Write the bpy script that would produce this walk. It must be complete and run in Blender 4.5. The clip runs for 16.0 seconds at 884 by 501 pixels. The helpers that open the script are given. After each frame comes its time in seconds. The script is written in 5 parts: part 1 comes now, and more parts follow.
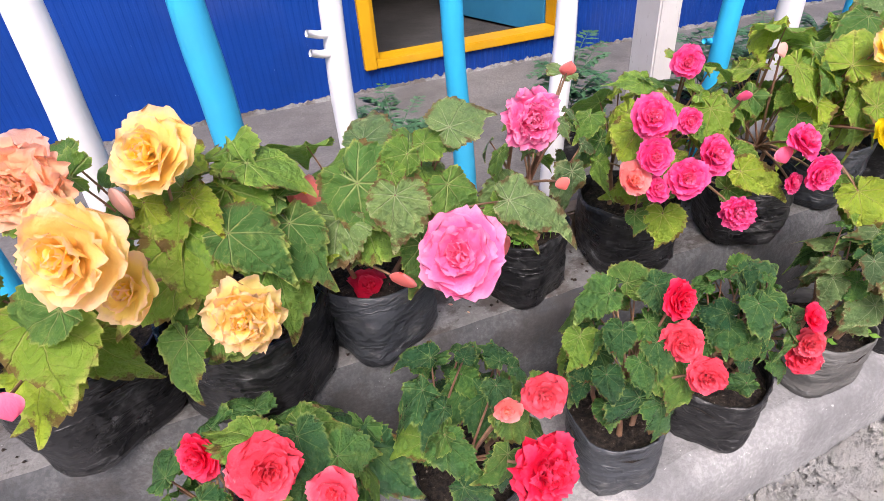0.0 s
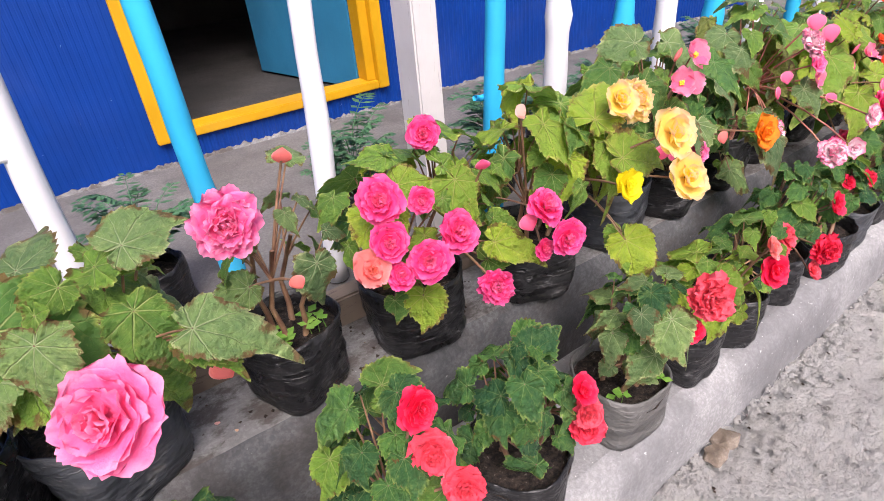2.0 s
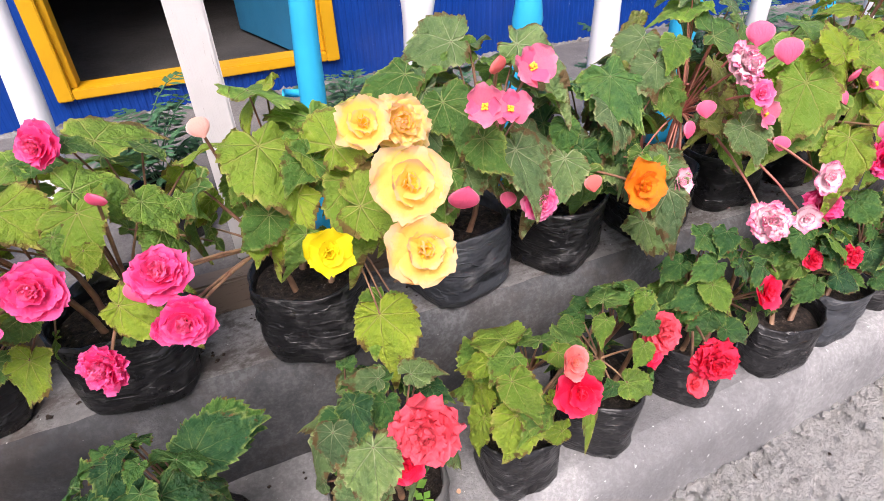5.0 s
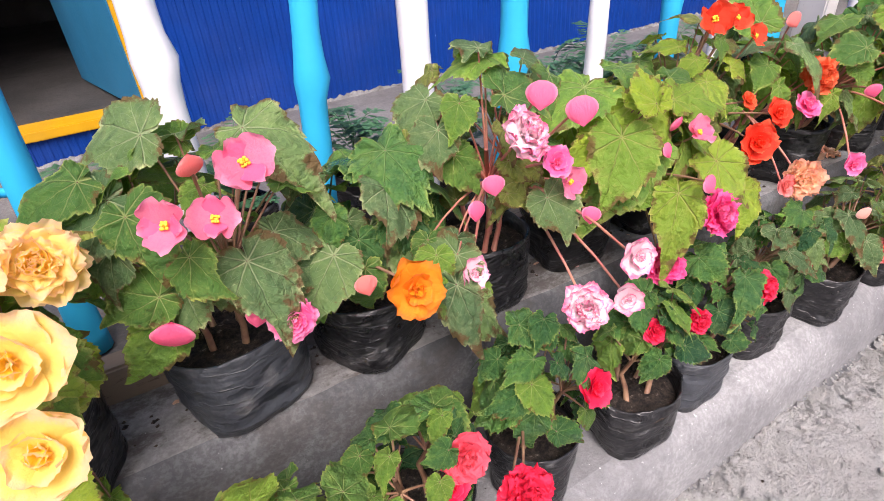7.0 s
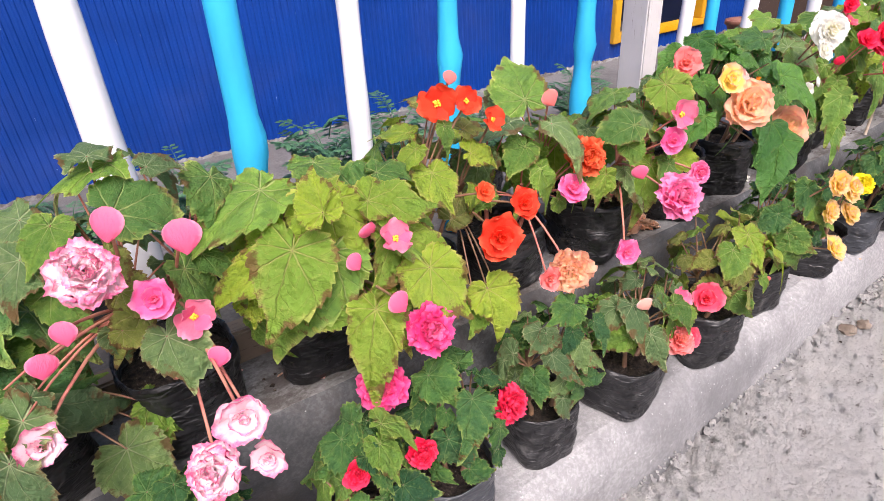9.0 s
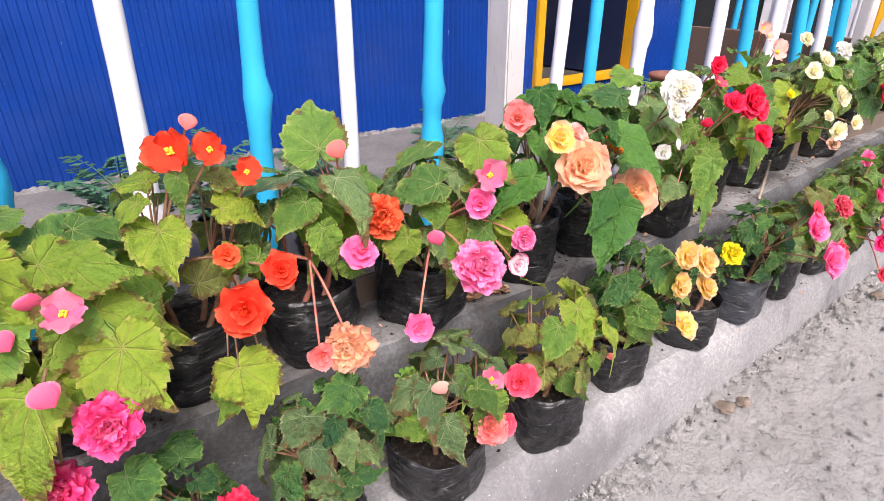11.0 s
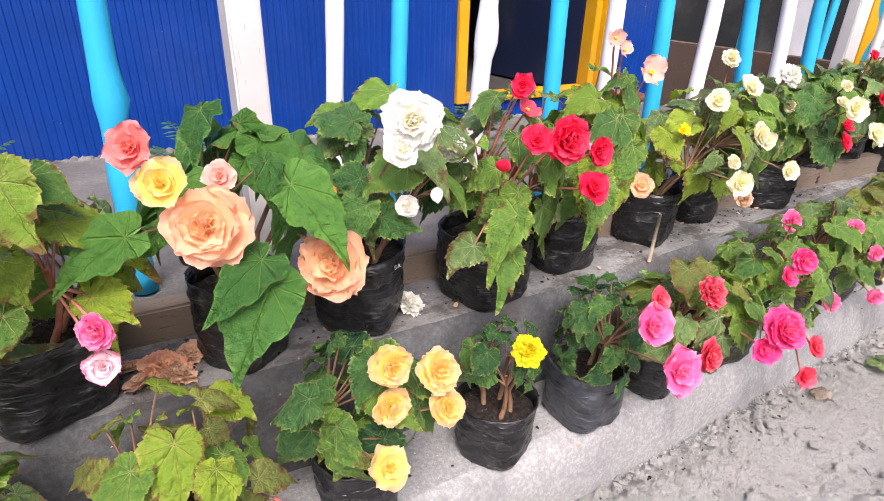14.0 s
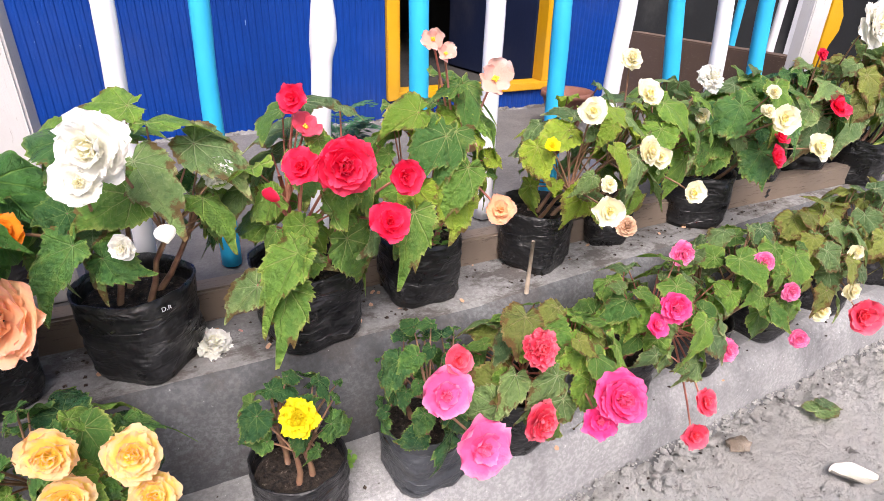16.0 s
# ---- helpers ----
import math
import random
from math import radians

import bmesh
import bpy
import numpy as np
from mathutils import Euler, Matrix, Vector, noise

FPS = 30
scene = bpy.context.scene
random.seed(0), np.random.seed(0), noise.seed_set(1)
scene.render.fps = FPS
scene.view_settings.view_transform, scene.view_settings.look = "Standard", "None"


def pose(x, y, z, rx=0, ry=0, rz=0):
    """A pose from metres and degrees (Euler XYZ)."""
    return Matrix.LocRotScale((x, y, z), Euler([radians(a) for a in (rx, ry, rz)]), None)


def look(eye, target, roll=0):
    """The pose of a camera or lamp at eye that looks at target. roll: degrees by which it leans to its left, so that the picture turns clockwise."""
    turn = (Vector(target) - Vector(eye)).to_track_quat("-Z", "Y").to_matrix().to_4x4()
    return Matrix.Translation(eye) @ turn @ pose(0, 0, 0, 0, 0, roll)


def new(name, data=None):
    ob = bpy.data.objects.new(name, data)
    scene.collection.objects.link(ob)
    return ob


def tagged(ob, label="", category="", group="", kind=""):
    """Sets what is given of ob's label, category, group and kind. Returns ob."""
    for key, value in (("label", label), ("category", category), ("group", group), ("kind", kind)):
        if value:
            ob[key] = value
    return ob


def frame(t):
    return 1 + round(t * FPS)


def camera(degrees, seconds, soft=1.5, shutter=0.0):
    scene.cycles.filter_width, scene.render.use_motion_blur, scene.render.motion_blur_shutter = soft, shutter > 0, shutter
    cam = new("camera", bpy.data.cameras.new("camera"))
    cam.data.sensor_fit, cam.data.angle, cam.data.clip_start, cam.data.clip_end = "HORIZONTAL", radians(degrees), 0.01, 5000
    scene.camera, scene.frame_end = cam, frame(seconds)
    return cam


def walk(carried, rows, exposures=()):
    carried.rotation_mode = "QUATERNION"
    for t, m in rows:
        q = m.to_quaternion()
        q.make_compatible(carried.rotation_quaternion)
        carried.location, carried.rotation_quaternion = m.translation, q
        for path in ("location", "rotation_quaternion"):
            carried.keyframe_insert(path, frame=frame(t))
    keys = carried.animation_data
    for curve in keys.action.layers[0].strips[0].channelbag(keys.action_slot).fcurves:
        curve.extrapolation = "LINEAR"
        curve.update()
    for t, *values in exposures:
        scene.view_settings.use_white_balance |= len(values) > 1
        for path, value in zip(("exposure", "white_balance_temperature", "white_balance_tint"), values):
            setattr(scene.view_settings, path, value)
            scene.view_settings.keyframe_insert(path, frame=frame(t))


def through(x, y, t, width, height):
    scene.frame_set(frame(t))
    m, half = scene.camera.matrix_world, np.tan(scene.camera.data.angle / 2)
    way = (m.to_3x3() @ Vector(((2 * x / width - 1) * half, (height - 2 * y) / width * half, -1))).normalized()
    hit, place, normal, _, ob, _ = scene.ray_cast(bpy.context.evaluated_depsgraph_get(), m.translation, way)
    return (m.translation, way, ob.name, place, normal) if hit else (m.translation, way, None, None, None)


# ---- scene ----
cam = camera(76.35, 16.0, soft=0.55)
ROWS = [
    (0, -0.020, 0.028, 1.401, 55.41, 3.90, -22.49),
    (0.5, 0.091, 0.017, 1.405, 56.26, 4.61, -25.08),
    (1, 0.183, -0.011, 1.404, 57.19, 4.80, -26.54),
    (1.5, 0.250, -0.026, 1.408, 58.11, 4.69, -30.40),
    (2, 0.329, 0.038, 1.403, 58.29, 4.62, -35.07),
    (2.5, 0.403, 0.101, 1.409, 57.79, 4.87, -37.69),
    (3, 0.506, 0.088, 1.400, 57.62, 4.62, -37.84),
    (3.5, 0.699, 0.011, 1.379, 58.06, 3.64, -34.54),
    (6, 1.305, 0.066, 1.311, 54.90, 3.01, -20.79),
    (6.5, 1.413, 0.105, 1.330, 55.63, 3.08, -25.94),
    (7, 1.521, 0.114, 1.331, 57.04, 3.80, -30.24),
    (7.5, 1.712, 0.036, 1.327, 56.86, 3.96, -30.50),
    (8, 1.852, -0.041, 1.320, 57.47, 4.12, -30.32),
    (8.5, 1.968, -0.010, 1.313, 59.12, 3.68, -31.91),
    (9, 2.096, 0.025, 1.340, 60.39, 3.72, -33.79),
    (9.5, 2.242, -0.038, 1.341, 61.39, 2.93, -33.91),
    (12, 2.827, -0.083, 1.290, 64.64, -1.06, -33.34),
    (12.5, 3.030, -0.134, 1.282, 64.74, -1.84, -31.72),
    (13, 3.166, -0.172, 1.263, 64.16, -1.84, -29.75),
    (13.5, 3.332, -0.122, 1.247, 64.39, -1.85, -29.06),
    (14, 3.448, -0.070, 1.260, 64.08, -1.59, -28.81),
    (14.5, 3.583, -0.080, 1.262, 63.74, -1.74, -28.63),
    (15, 3.763, -0.148, 1.275, 62.96, -1.73, -27.02),
    (15.5, 3.849, -0.165, 1.271, 62.53, -1.71, -26.35),
    (16, 3.978, -0.086, 1.280, 62.65, -1.57, -25.91),
]
walk(cam, [(t, pose(x, y, z, rx, ry, rz)) for t, x, y, z, rx, ry, rz in ROWS], [(0.0, 0.79, 6320, 20), (9.5, 0.82, 6320, 20.5), (12.5, 0.88, 6350, 18), (16.0, 0.90, 6350, 18)])

# ---- light ----
SUN_DIR = Vector((-0.25, -0.62, 0.95)).normalized()
world = bpy.data.worlds.new("sky")
scene.world = world
world.use_nodes = True
wn = world.node_tree
sky = wn.nodes.new("ShaderNodeTexSky")
sky.sky_type = "NISHITA"
sky.sun_disc = False
sky.sun_elevation = math.asin(SUN_DIR.z)
sky.sun_rotation = math.atan2(SUN_DIR.x, SUN_DIR.y)
sky.air_density, sky.dust_density, sky.ozone_density = 1.0, 6.0, 0.5
wn.links.new(sky.outputs["Color"], wn.nodes["Background"].inputs["Color"])
wn.nodes["Background"].inputs["Strength"].default_value = 0.118
sun = bpy.data.lights.new("sun", "SUN")
sun.energy, sun.angle, sun.color = 2.45, radians(30), (1.0, 0.96, 0.9)
sun_ob = new("sun", sun)
sun_ob.matrix_world = look(SUN_DIR * 20, (0, 0, 0))


# ---- materials ----
class Nodes:
    """A small writer for node materials."""

    def __init__(self, name):
        self.mat = bpy.data.materials.new(name)
        self.mat.use_nodes = True
        self.t = self.mat.node_tree
        self.bsdf = self.t.nodes["Principled BSDF"]
        self.out = self.t.nodes["Material Output"]

    def node(self, kind, **values):
        n = self.t.nodes.new(kind)
        for key, value in values.items():
            n.inputs[key.replace("_", " ")].default_value = value
        return n

    def link(self, a, b):
        self.t.links.new(a, b)

    def coords(self, kind="Object", scale=(1, 1, 1)):
        c = self.t.nodes.new("ShaderNodeTexCoord")
        m = self.t.nodes.new("ShaderNodeMapping")
        m.inputs["Scale"].default_value = scale
        self.link(c.outputs[kind], m.inputs["Vector"])
        return m.outputs["Vector"]

    def noise(self, vec, scale, detail=5.0, rough=0.6):
        n = self.node("ShaderNodeTexNoise", Scale=scale, Detail=detail, Roughness=rough)
        self.link(vec, n.inputs["Vector"])
        return n.outputs["Fac"]

    def ramp(self, fac, stops):
        n = self.t.nodes.new("ShaderNodeValToRGB")
        e = n.color_ramp.elements
        while len(e) < len(stops):
            e.new(0.5)
        for el, (p, c) in zip(e, stops):
            el.position, el.color = p, (*c, 1) if len(c) == 3 else c
        self.link(fac, n.inputs["Fac"])
        return n.outputs["Color"]

    def mask(self, fac, lo, hi):
        n = self.t.nodes.new("ShaderNodeMapRange")
        n.interpolation_type = "SMOOTHSTEP"
        n.inputs["From Min"].default_value, n.inputs["From Max"].default_value = lo, hi
        self.link(fac, n.inputs["Value"])
        return n.outputs["Result"]

    def mix(self, fac, a, b, kind="MIX"):
        n = self.t.nodes.new("ShaderNodeMix")
        n.data_type, n.blend_type = "RGBA", kind
        for value, sock in ((fac, n.inputs[0]), (a, n.inputs[6]), (b, n.inputs[7])):
            if isinstance(value, (int, float)):
                sock.default_value = value
            elif isinstance(value, tuple):
                sock.default_value = (*value, 1)
            else:
                self.link(value, sock)
        return n.outputs[2]

    def math(self, op, a, b=0.0, c=0.0):
        n = self.t.nodes.new("ShaderNodeMath")
        n.operation = op
        for value, sock in zip((a, b, c), n.inputs):
            if isinstance(value, (int, float)):
                sock.default_value = value
            else:
                self.link(value, sock)
        return n.outputs[0]

    def bump(self, height, strength, distance):
        n = self.node("ShaderNodeBump", Strength=strength, Distance=distance)
        self.link(height, n.inputs["Height"])
        self.link(n.outputs["Normal"], self.bsdf.inputs["Normal"])
        return n.outputs["Normal"]

    def finish(self, colour, rough, metal=0.0):
        for value, key in ((colour, "Base Color"), (rough, "Roughness"), (metal, "Metallic")):
            sock = self.bsdf.inputs[key]
            if isinstance(value, (int, float)):
                sock.default_value = value
            elif isinstance(value, tuple):
                sock.default_value = (*value, 1)
            else:
                self.link(value, sock)
        return self.mat

    def translucent(self, colour, amount):
        tr = self.t.nodes.new("ShaderNodeBsdfTranslucent")
        self.link(colour, tr.inputs["Color"])
        m = self.t.nodes.new("ShaderNodeMixShader")
        m.inputs[0].default_value = amount
        self.link(self.bsdf.outputs[0], m.inputs[1])
        self.link(tr.outputs[0], m.inputs[2])
        self.link(m.outputs[0], self.out.inputs["Surface"])


def painted(name, colour, worn, rough=0.45, chips=0.66, streak=(14, 14, 3), spec=0.5, dust=0.22):
    n = Nodes(name)
    v = n.coords("Object")
    big = n.noise(v, 3.0)
    fine = n.noise(n.coords("Object", streak), 6.0, 8.0, 0.7)
    c = n.mix(n.mask(big, 0.3, 0.75), tuple(0.8 * k for k in colour), colour)
    c = n.mix(n.mask(fine, chips, chips + 0.04), c, worn)
    c = n.mix(n.math("MULTIPLY", n.mask(n.noise(v, 1.3), 0.5, 0.8), dust), c, (0.35, 0.33, 0.3))
    n.bump(fine, 0.25, 0.004)
    n.bsdf.inputs["Specular IOR Level"].default_value = spec
    return n.finish(c, n.ramp(fine, [(0, (rough * 0.8,) * 3), (1, (min(1, rough * 1.35),) * 3)]))


def concrete(name, dark, light, speck, speck_at, rough=0.85, scale=1.0, wash=0.5, stain=0.0):
    n = Nodes(name)
    v = n.coords("Object")
    big = n.noise(v, 2.2 * scale, 6.0, 0.65)
    mid = n.noise(n.coords("Object", (1, 1, 0.55)), 9.0 * scale, 7.0, 0.7)
    fine = n.noise(v, 90.0 * scale, 4.0, 0.7)
    dots = n.noise(v, 85.0 * scale, 3.0, 0.6)
    c = n.mix(n.mask(big, 0.5 - 0.25 * wash, 0.5 + 0.25 * wash), dark, light)
    c = n.mix(n.math("MULTIPLY", n.mask(mid, 0.48, 0.72), 0.55), c, light)
    c = n.mix(n.math("MULTIPLY", n.mask(mid, 0.5, 0.3), 0.45), c, tuple(0.62 * k for k in dark))
    c = n.mix(n.math("MULTIPLY", n.mask(fine, 0.38, 0.58), 0.42), c, tuple(0.7 * k for k in dark))
    if stain:
        c = n.mix(n.math("MULTIPLY", n.mask(n.noise(n.coords("Object", (1.0, 1.6, 1.0)), 6.0, 9.0, 0.75), 0.46, 0.58), stain), c, (0.055, 0.042, 0.034))
    c = n.mix(n.mask(dots, speck_at, speck_at + 0.03), c, speck)
    n.bump(n.math("ADD", n.math("MULTIPLY", mid, 1.4), n.math("MULTIPLY", fine, 0.5)), 0.6, 0.012)
    return n.finish(c, rough)


WALL_BLUE = painted("blue_sheet_paint", (0.001, 0.041, 0.265), (0.34, 0.48, 0.72), 0.5, 0.685, spec=0.22, dust=0.05)
YELLOW = painted("yellow_gloss_paint", (0.64, 0.34, 0.004), (0.3, 0.17, 0.05), 0.45, 0.72, spec=0.3, dust=0.12)
SKYBLUE = painted("sky_blue_paint", (0.025, 0.46, 0.80), (0.02, 0.25, 0.5), 0.5, 0.73, spec=0.3, dust=0.1)
WHITE = painted("white_limewash_paint", (0.84, 0.84, 0.88), (0.5, 0.47, 0.44), 0.6, 0.73)
POSTGREY = painted("weathered_white_post_paint", (0.62, 0.6, 0.6), (0.32, 0.29, 0.27), 0.7, 0.62, (30, 30, 2))
TEAL = painted("blue_door_paint", (0.03, 0.21, 0.40), (0.03, 0.12, 0.22), 0.5, 0.75, spec=0.25, dust=0.08)
NAVY = painted("navy_door_paint", (0.012, 0.02, 0.06), (0.1, 0.1, 0.12), 0.4, 0.74)
BROWN = painted("brown_weathered_board", (0.13, 0.085, 0.06), (0.22, 0.17, 0.13), 0.8, 0.6, (3, 20, 20))
PLANK = painted("grey_brown_plank", (0.22, 0.17, 0.13), (0.12, 0.09, 0.07), 0.8, 0.58, (3, 25, 25))
# Very dark plaster: the dimness behind the open doors is put into the colour.
ROOM = painted("room_plaster_shaded", (0.045, 0.04, 0.038), (0.03, 0.028, 0.025), 0.9, 0.6)
TREAD = concrete("grey_step_cement", (0.17, 0.168, 0.165), (0.30, 0.298, 0.295), (0.5, 0.5, 0.5), 0.72, stain=0.75)
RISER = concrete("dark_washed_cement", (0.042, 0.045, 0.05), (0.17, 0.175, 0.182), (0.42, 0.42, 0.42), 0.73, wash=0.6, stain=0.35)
KERB = concrete("pale_kerb_cement", (0.20, 0.20, 0.205), (0.37, 0.37, 0.372), (0.6, 0.6, 0.59), 0.685)
# Floor colour set far below grey cement to paint the indoor shade.
ROOM_FLOOR = concrete("dusty_room_floor_shaded", (0.03, 0.028, 0.026), (0.06, 0.055, 0.052), (0.15, 0.15, 0.15), 0.75)
PORCH = concrete("porch_floor_cement", (0.12, 0.115, 0.11), (0.20, 0.193, 0.185), (0.34, 0.34, 0.33), 0.75)


def ground_material():
    n = Nodes("rough_sandy_cement_ground")
    v = n.coords("Object")
    big = n.noise(v, 1.4, 6.0, 0.6)
    mid = n.noise(v, 16.0, 9.0, 0.72)
    fine = n.noise(v, 110.0, 5.0, 0.75)
    vo = n.node("ShaderNodeTexVoronoi", Scale=70.0)
    n.link(v, vo.inputs["Vector"])
    c = n.mix(n.mask(big, 0.35, 0.65), (0.70, 0.685, 0.66), (0.83, 0.82, 0.80))
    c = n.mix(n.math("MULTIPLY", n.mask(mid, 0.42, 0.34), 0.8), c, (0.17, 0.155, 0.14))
    c = n.mix(n.math("MULTIPLY", n.mask(mid, 0.54, 0.70), 0.6), c, (0.86, 0.85, 0.83))
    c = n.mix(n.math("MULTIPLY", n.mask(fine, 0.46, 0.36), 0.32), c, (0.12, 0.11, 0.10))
    c = n.mix(n.math("MULTIPLY", n.mask(vo.outputs["Distance"], 0.14, 0.06), 0.5), c, (0.62, 0.6, 0.56))
    n.bump(n.math("ADD", n.math("MULTIPLY", mid, 1.5), n.math("MULTIPLY", fine, 0.8)), 1.0, 0.06)
    return n.finish(c, 0.95)


GROUND = ground_material()


def bag_material(name, tone, dust, rough):
    n = Nodes(name)
    v = n.coords("Object")
    r = n.t.nodes.new("ShaderNodeObjectInfo").outputs["Random"]
    off = n.t.nodes.new("ShaderNodeCombineXYZ")
    n.link(n.math("MULTIPLY", r, 37.0), off.inputs[0])
    n.link(n.math("MULTIPLY", r, 11.0), off.inputs[2])
    add = n.t.nodes.new("ShaderNodeVectorMath")
    n.link(v, add.inputs[0])
    n.link(off.outputs[0], add.inputs[1])
    vec = add.outputs[0]
    st = n.node("ShaderNodeMapping", Scale=(1, 1, 1.5))
    n.link(vec, st.inputs["Vector"])
    folds = n.noise(st.outputs[0], 8.0, 3.0, 0.5)
    wr = n.noise(vec, 26.0, 2.5, 0.5)
    patch = n.noise(vec, 14.0, 8.0, 0.7)
    streak = n.noise(st.outputs[0], 30.0, 6.0, 0.75)
    # Pale patches stand for dust and for the sheen of the plastic, as colour.
    c = n.mix(n.math("MULTIPLY", n.mask(patch, 0.54, 0.74), dust), tone, (0.17, 0.168, 0.166))
    c = n.mix(n.math("MULTIPLY", n.mask(streak, 0.62, 0.70), 0.6), c, (0.26, 0.26, 0.265))
    flat = n.node("ShaderNodeMapping", Scale=(1, 1, 3.2))
    n.link(vec, flat.inputs["Vector"])
    ring = n.noise(flat.outputs[0], 7.0, 3.0, 0.55)
    crease = n.mask(n.math("ABSOLUTE", n.math("SUBTRACT", ring, 0.5)), 0.035, 0.0)
    # Pale crease lines paint wrinkle highlights together with settled dust.
    c = n.mix(n.math("MULTIPLY", n.math("MULTIPLY", crease, n.mask(patch, 0.5, 0.7)), 0.5 * dust), c, (0.30, 0.30, 0.305))
    n.bump(n.math("ADD", n.math("ADD", n.math("MULTIPLY", folds, 1.2), n.math("MULTIPLY", wr, 0.4)), n.math("ADD", n.math("MULTIPLY", ring, 0.6), n.math("MULTIPLY", crease, 0.06))), 0.9, 0.024)
    return n.finish(c, n.ramp(patch, [(0.35, (rough,) * 3), (0.75, (0.55,) * 3)]))


BAG = bag_material("black_polythene", (0.014, 0.014, 0.0155), 0.55, 0.22)
BAG_BLUE = bag_material("blue_black_polythene", (0.048, 0.053, 0.062), 0.75, 0.3)
BAG_GREY = bag_material("dusty_grey_polythene", (0.11, 0.108, 0.103), 0.95, 0.45)


def soil_material():
    n = Nodes("dark_crumbly_soil")
    v = n.coords("Object")
    a, b = n.noise(v, 75.0, 6.0, 0.75), n.noise(v, 30.0)
    c = n.mix(n.mask(a, 0.35, 0.65), (0.010, 0.007, 0.005), (0.10, 0.068, 0.05))
    c = n.mix(n.mask(a, 0.61, 0.65), c, (0.36, 0.30, 0.24))
    n.bump(n.math("ADD", a, b), 1.0, 0.06)
    return n.finish(c, 0.95)


SOIL = soil_material()


def leaf_material(name, young, old, vein, margin, brown, gloss, through=0.3, dusty=0.15, lines=0.45):
    n = Nodes(name)
    c0 = n.t.nodes.new("ShaderNodeTexCoord")
    sep = n.t.nodes.new("ShaderNodeSeparateXYZ")
    n.link(c0.outputs["Object"], sep.inputs[0])
    x, y = sep.outputs[0], sep.outputs[1]
    v = c0.outputs["Object"]
    rad = n.math("SQRT", n.math("ADD", n.math("MULTIPLY", x, x), n.math("MULTIPLY", y, y)))
    wob = n.math("MULTIPLY", n.math("SUBTRACT", n.noise(v, 3.0), 0.5), 0.4)
    ang = n.math("ADD", n.math("ARCTAN2", x, y), wob)
    saw = n.math("SUBTRACT", n.math("FRACT", n.math("ADD", n.math("DIVIDE", ang, 0.74), 0.5)), 0.5)
    dist = n.math("MULTIPLY", n.math("MULTIPLY", n.math("ABSOLUTE", saw), 0.74), rad)
    main = n.mask(n.math("ADD", dist, n.math("MULTIPLY", rad, 0.006)), 0.0125, 0.003)
    saw2 = n.math("SUBTRACT", n.math("FRACT", n.math("ADD", n.math("MULTIPLY", rad, 9.0), n.math("MULTIPLY", n.math("ABSOLUTE", saw), -3.2))), 0.5)
    side = n.math("MULTIPLY", n.mask(n.math("ABSOLUTE", saw2), 0.07, 0.02), n.mask(rad, 0.08, 0.2))
    veins = n.math("MAXIMUM", main, n.math("MULTIPLY", side, 0.45))
    info = n.t.nodes.new("ShaderNodeObjectInfo").outputs["Random"]
    att = n.t.nodes.new("ShaderNodeAttribute")
    att.attribute_name = "rim"
    rim = att.outputs["Fac"]
    shift = n.t.nodes.new("ShaderNodeVectorMath")
    comb = n.t.nodes.new("ShaderNodeCombineXYZ")
    n.link(n.math("MULTIPLY", info, 57.0), comb.inputs[2])
    n.link(v, shift.inputs[0])
    n.link(comb.outputs[0], shift.inputs[1])
    v = shift.outputs[0]
    blot = n.noise(v, 3.2, 5.0, 0.65)
    c = n.mix(info, young, old)
    c = n.mix(n.math("MULTIPLY", n.mask(blot, 0.48, 0.72), 0.22), c, margin)
    mottle = n.noise(v, 13.0, 6.0, 0.7)
    c = n.mix(n.math("MULTIPLY", n.mask(mottle, 0.50, 0.34), 0.5), c, old)
    c = n.mix(n.math("MULTIPLY", n.mask(mottle, 0.54, 0.70), 0.4), c, margin)
    c = n.mix(n.math("MULTIPLY", n.mask(n.math("ADD", rim, n.math("MULTIPLY", n.math("SUBTRACT", blot, 0.5), 0.9)), 0.95, 0.2), 0.3), c, old)
    edge = n.math("ADD", rim, n.math("MULTIPLY", n.math("SUBTRACT", blot, 0.5), 0.5))
    c = n.mix(n.math("MULTIPLY", n.mask(edge, 0.88, 1.04), 0.8), c, margin)
    c = n.mix(n.math("MULTIPLY", n.mask(dist, 0.02, 0.10), 0.35), c, old)
    c = n.mix(n.math("MULTIPLY", n.math("MULTIPLY", veins, lines), n.mask(rad, 0.75, 0.1)), c, vein)
    scorch = n.math("ADD", n.math("MULTIPLY", rim, 0.45), n.noise(v, 4.3, 6.0, 0.7))
    c = n.mix(n.math("MULTIPLY", n.mask(scorch, 0.99 - 0.18 * brown, 1.08 - 0.18 * brown), 0.9), c, (0.16, 0.075, 0.03))
    speck = n.noise(v, 42.0, 2.0, 0.5)
    c = n.mix(n.math("MULTIPLY", n.mask(speck, 0.72, 0.75), dusty), c, (0.45, 0.46, 0.38))
    nor = n.bump(n.math("SUBTRACT", n.math("MULTIPLY", n.noise(v, 6.0, 2.0), 1.4), n.math("SUBTRACT", n.math("MULTIPLY", veins, 0.3), n.math("MULTIPLY", mottle, 0.6))), 0.85, 0.02)
    n.finish(c, gloss)
    n.bsdf.inputs["Specular IOR Level"].default_value = 0.45
    n.translucent(n.mix(0.5, c, young), through)
    return n.mat


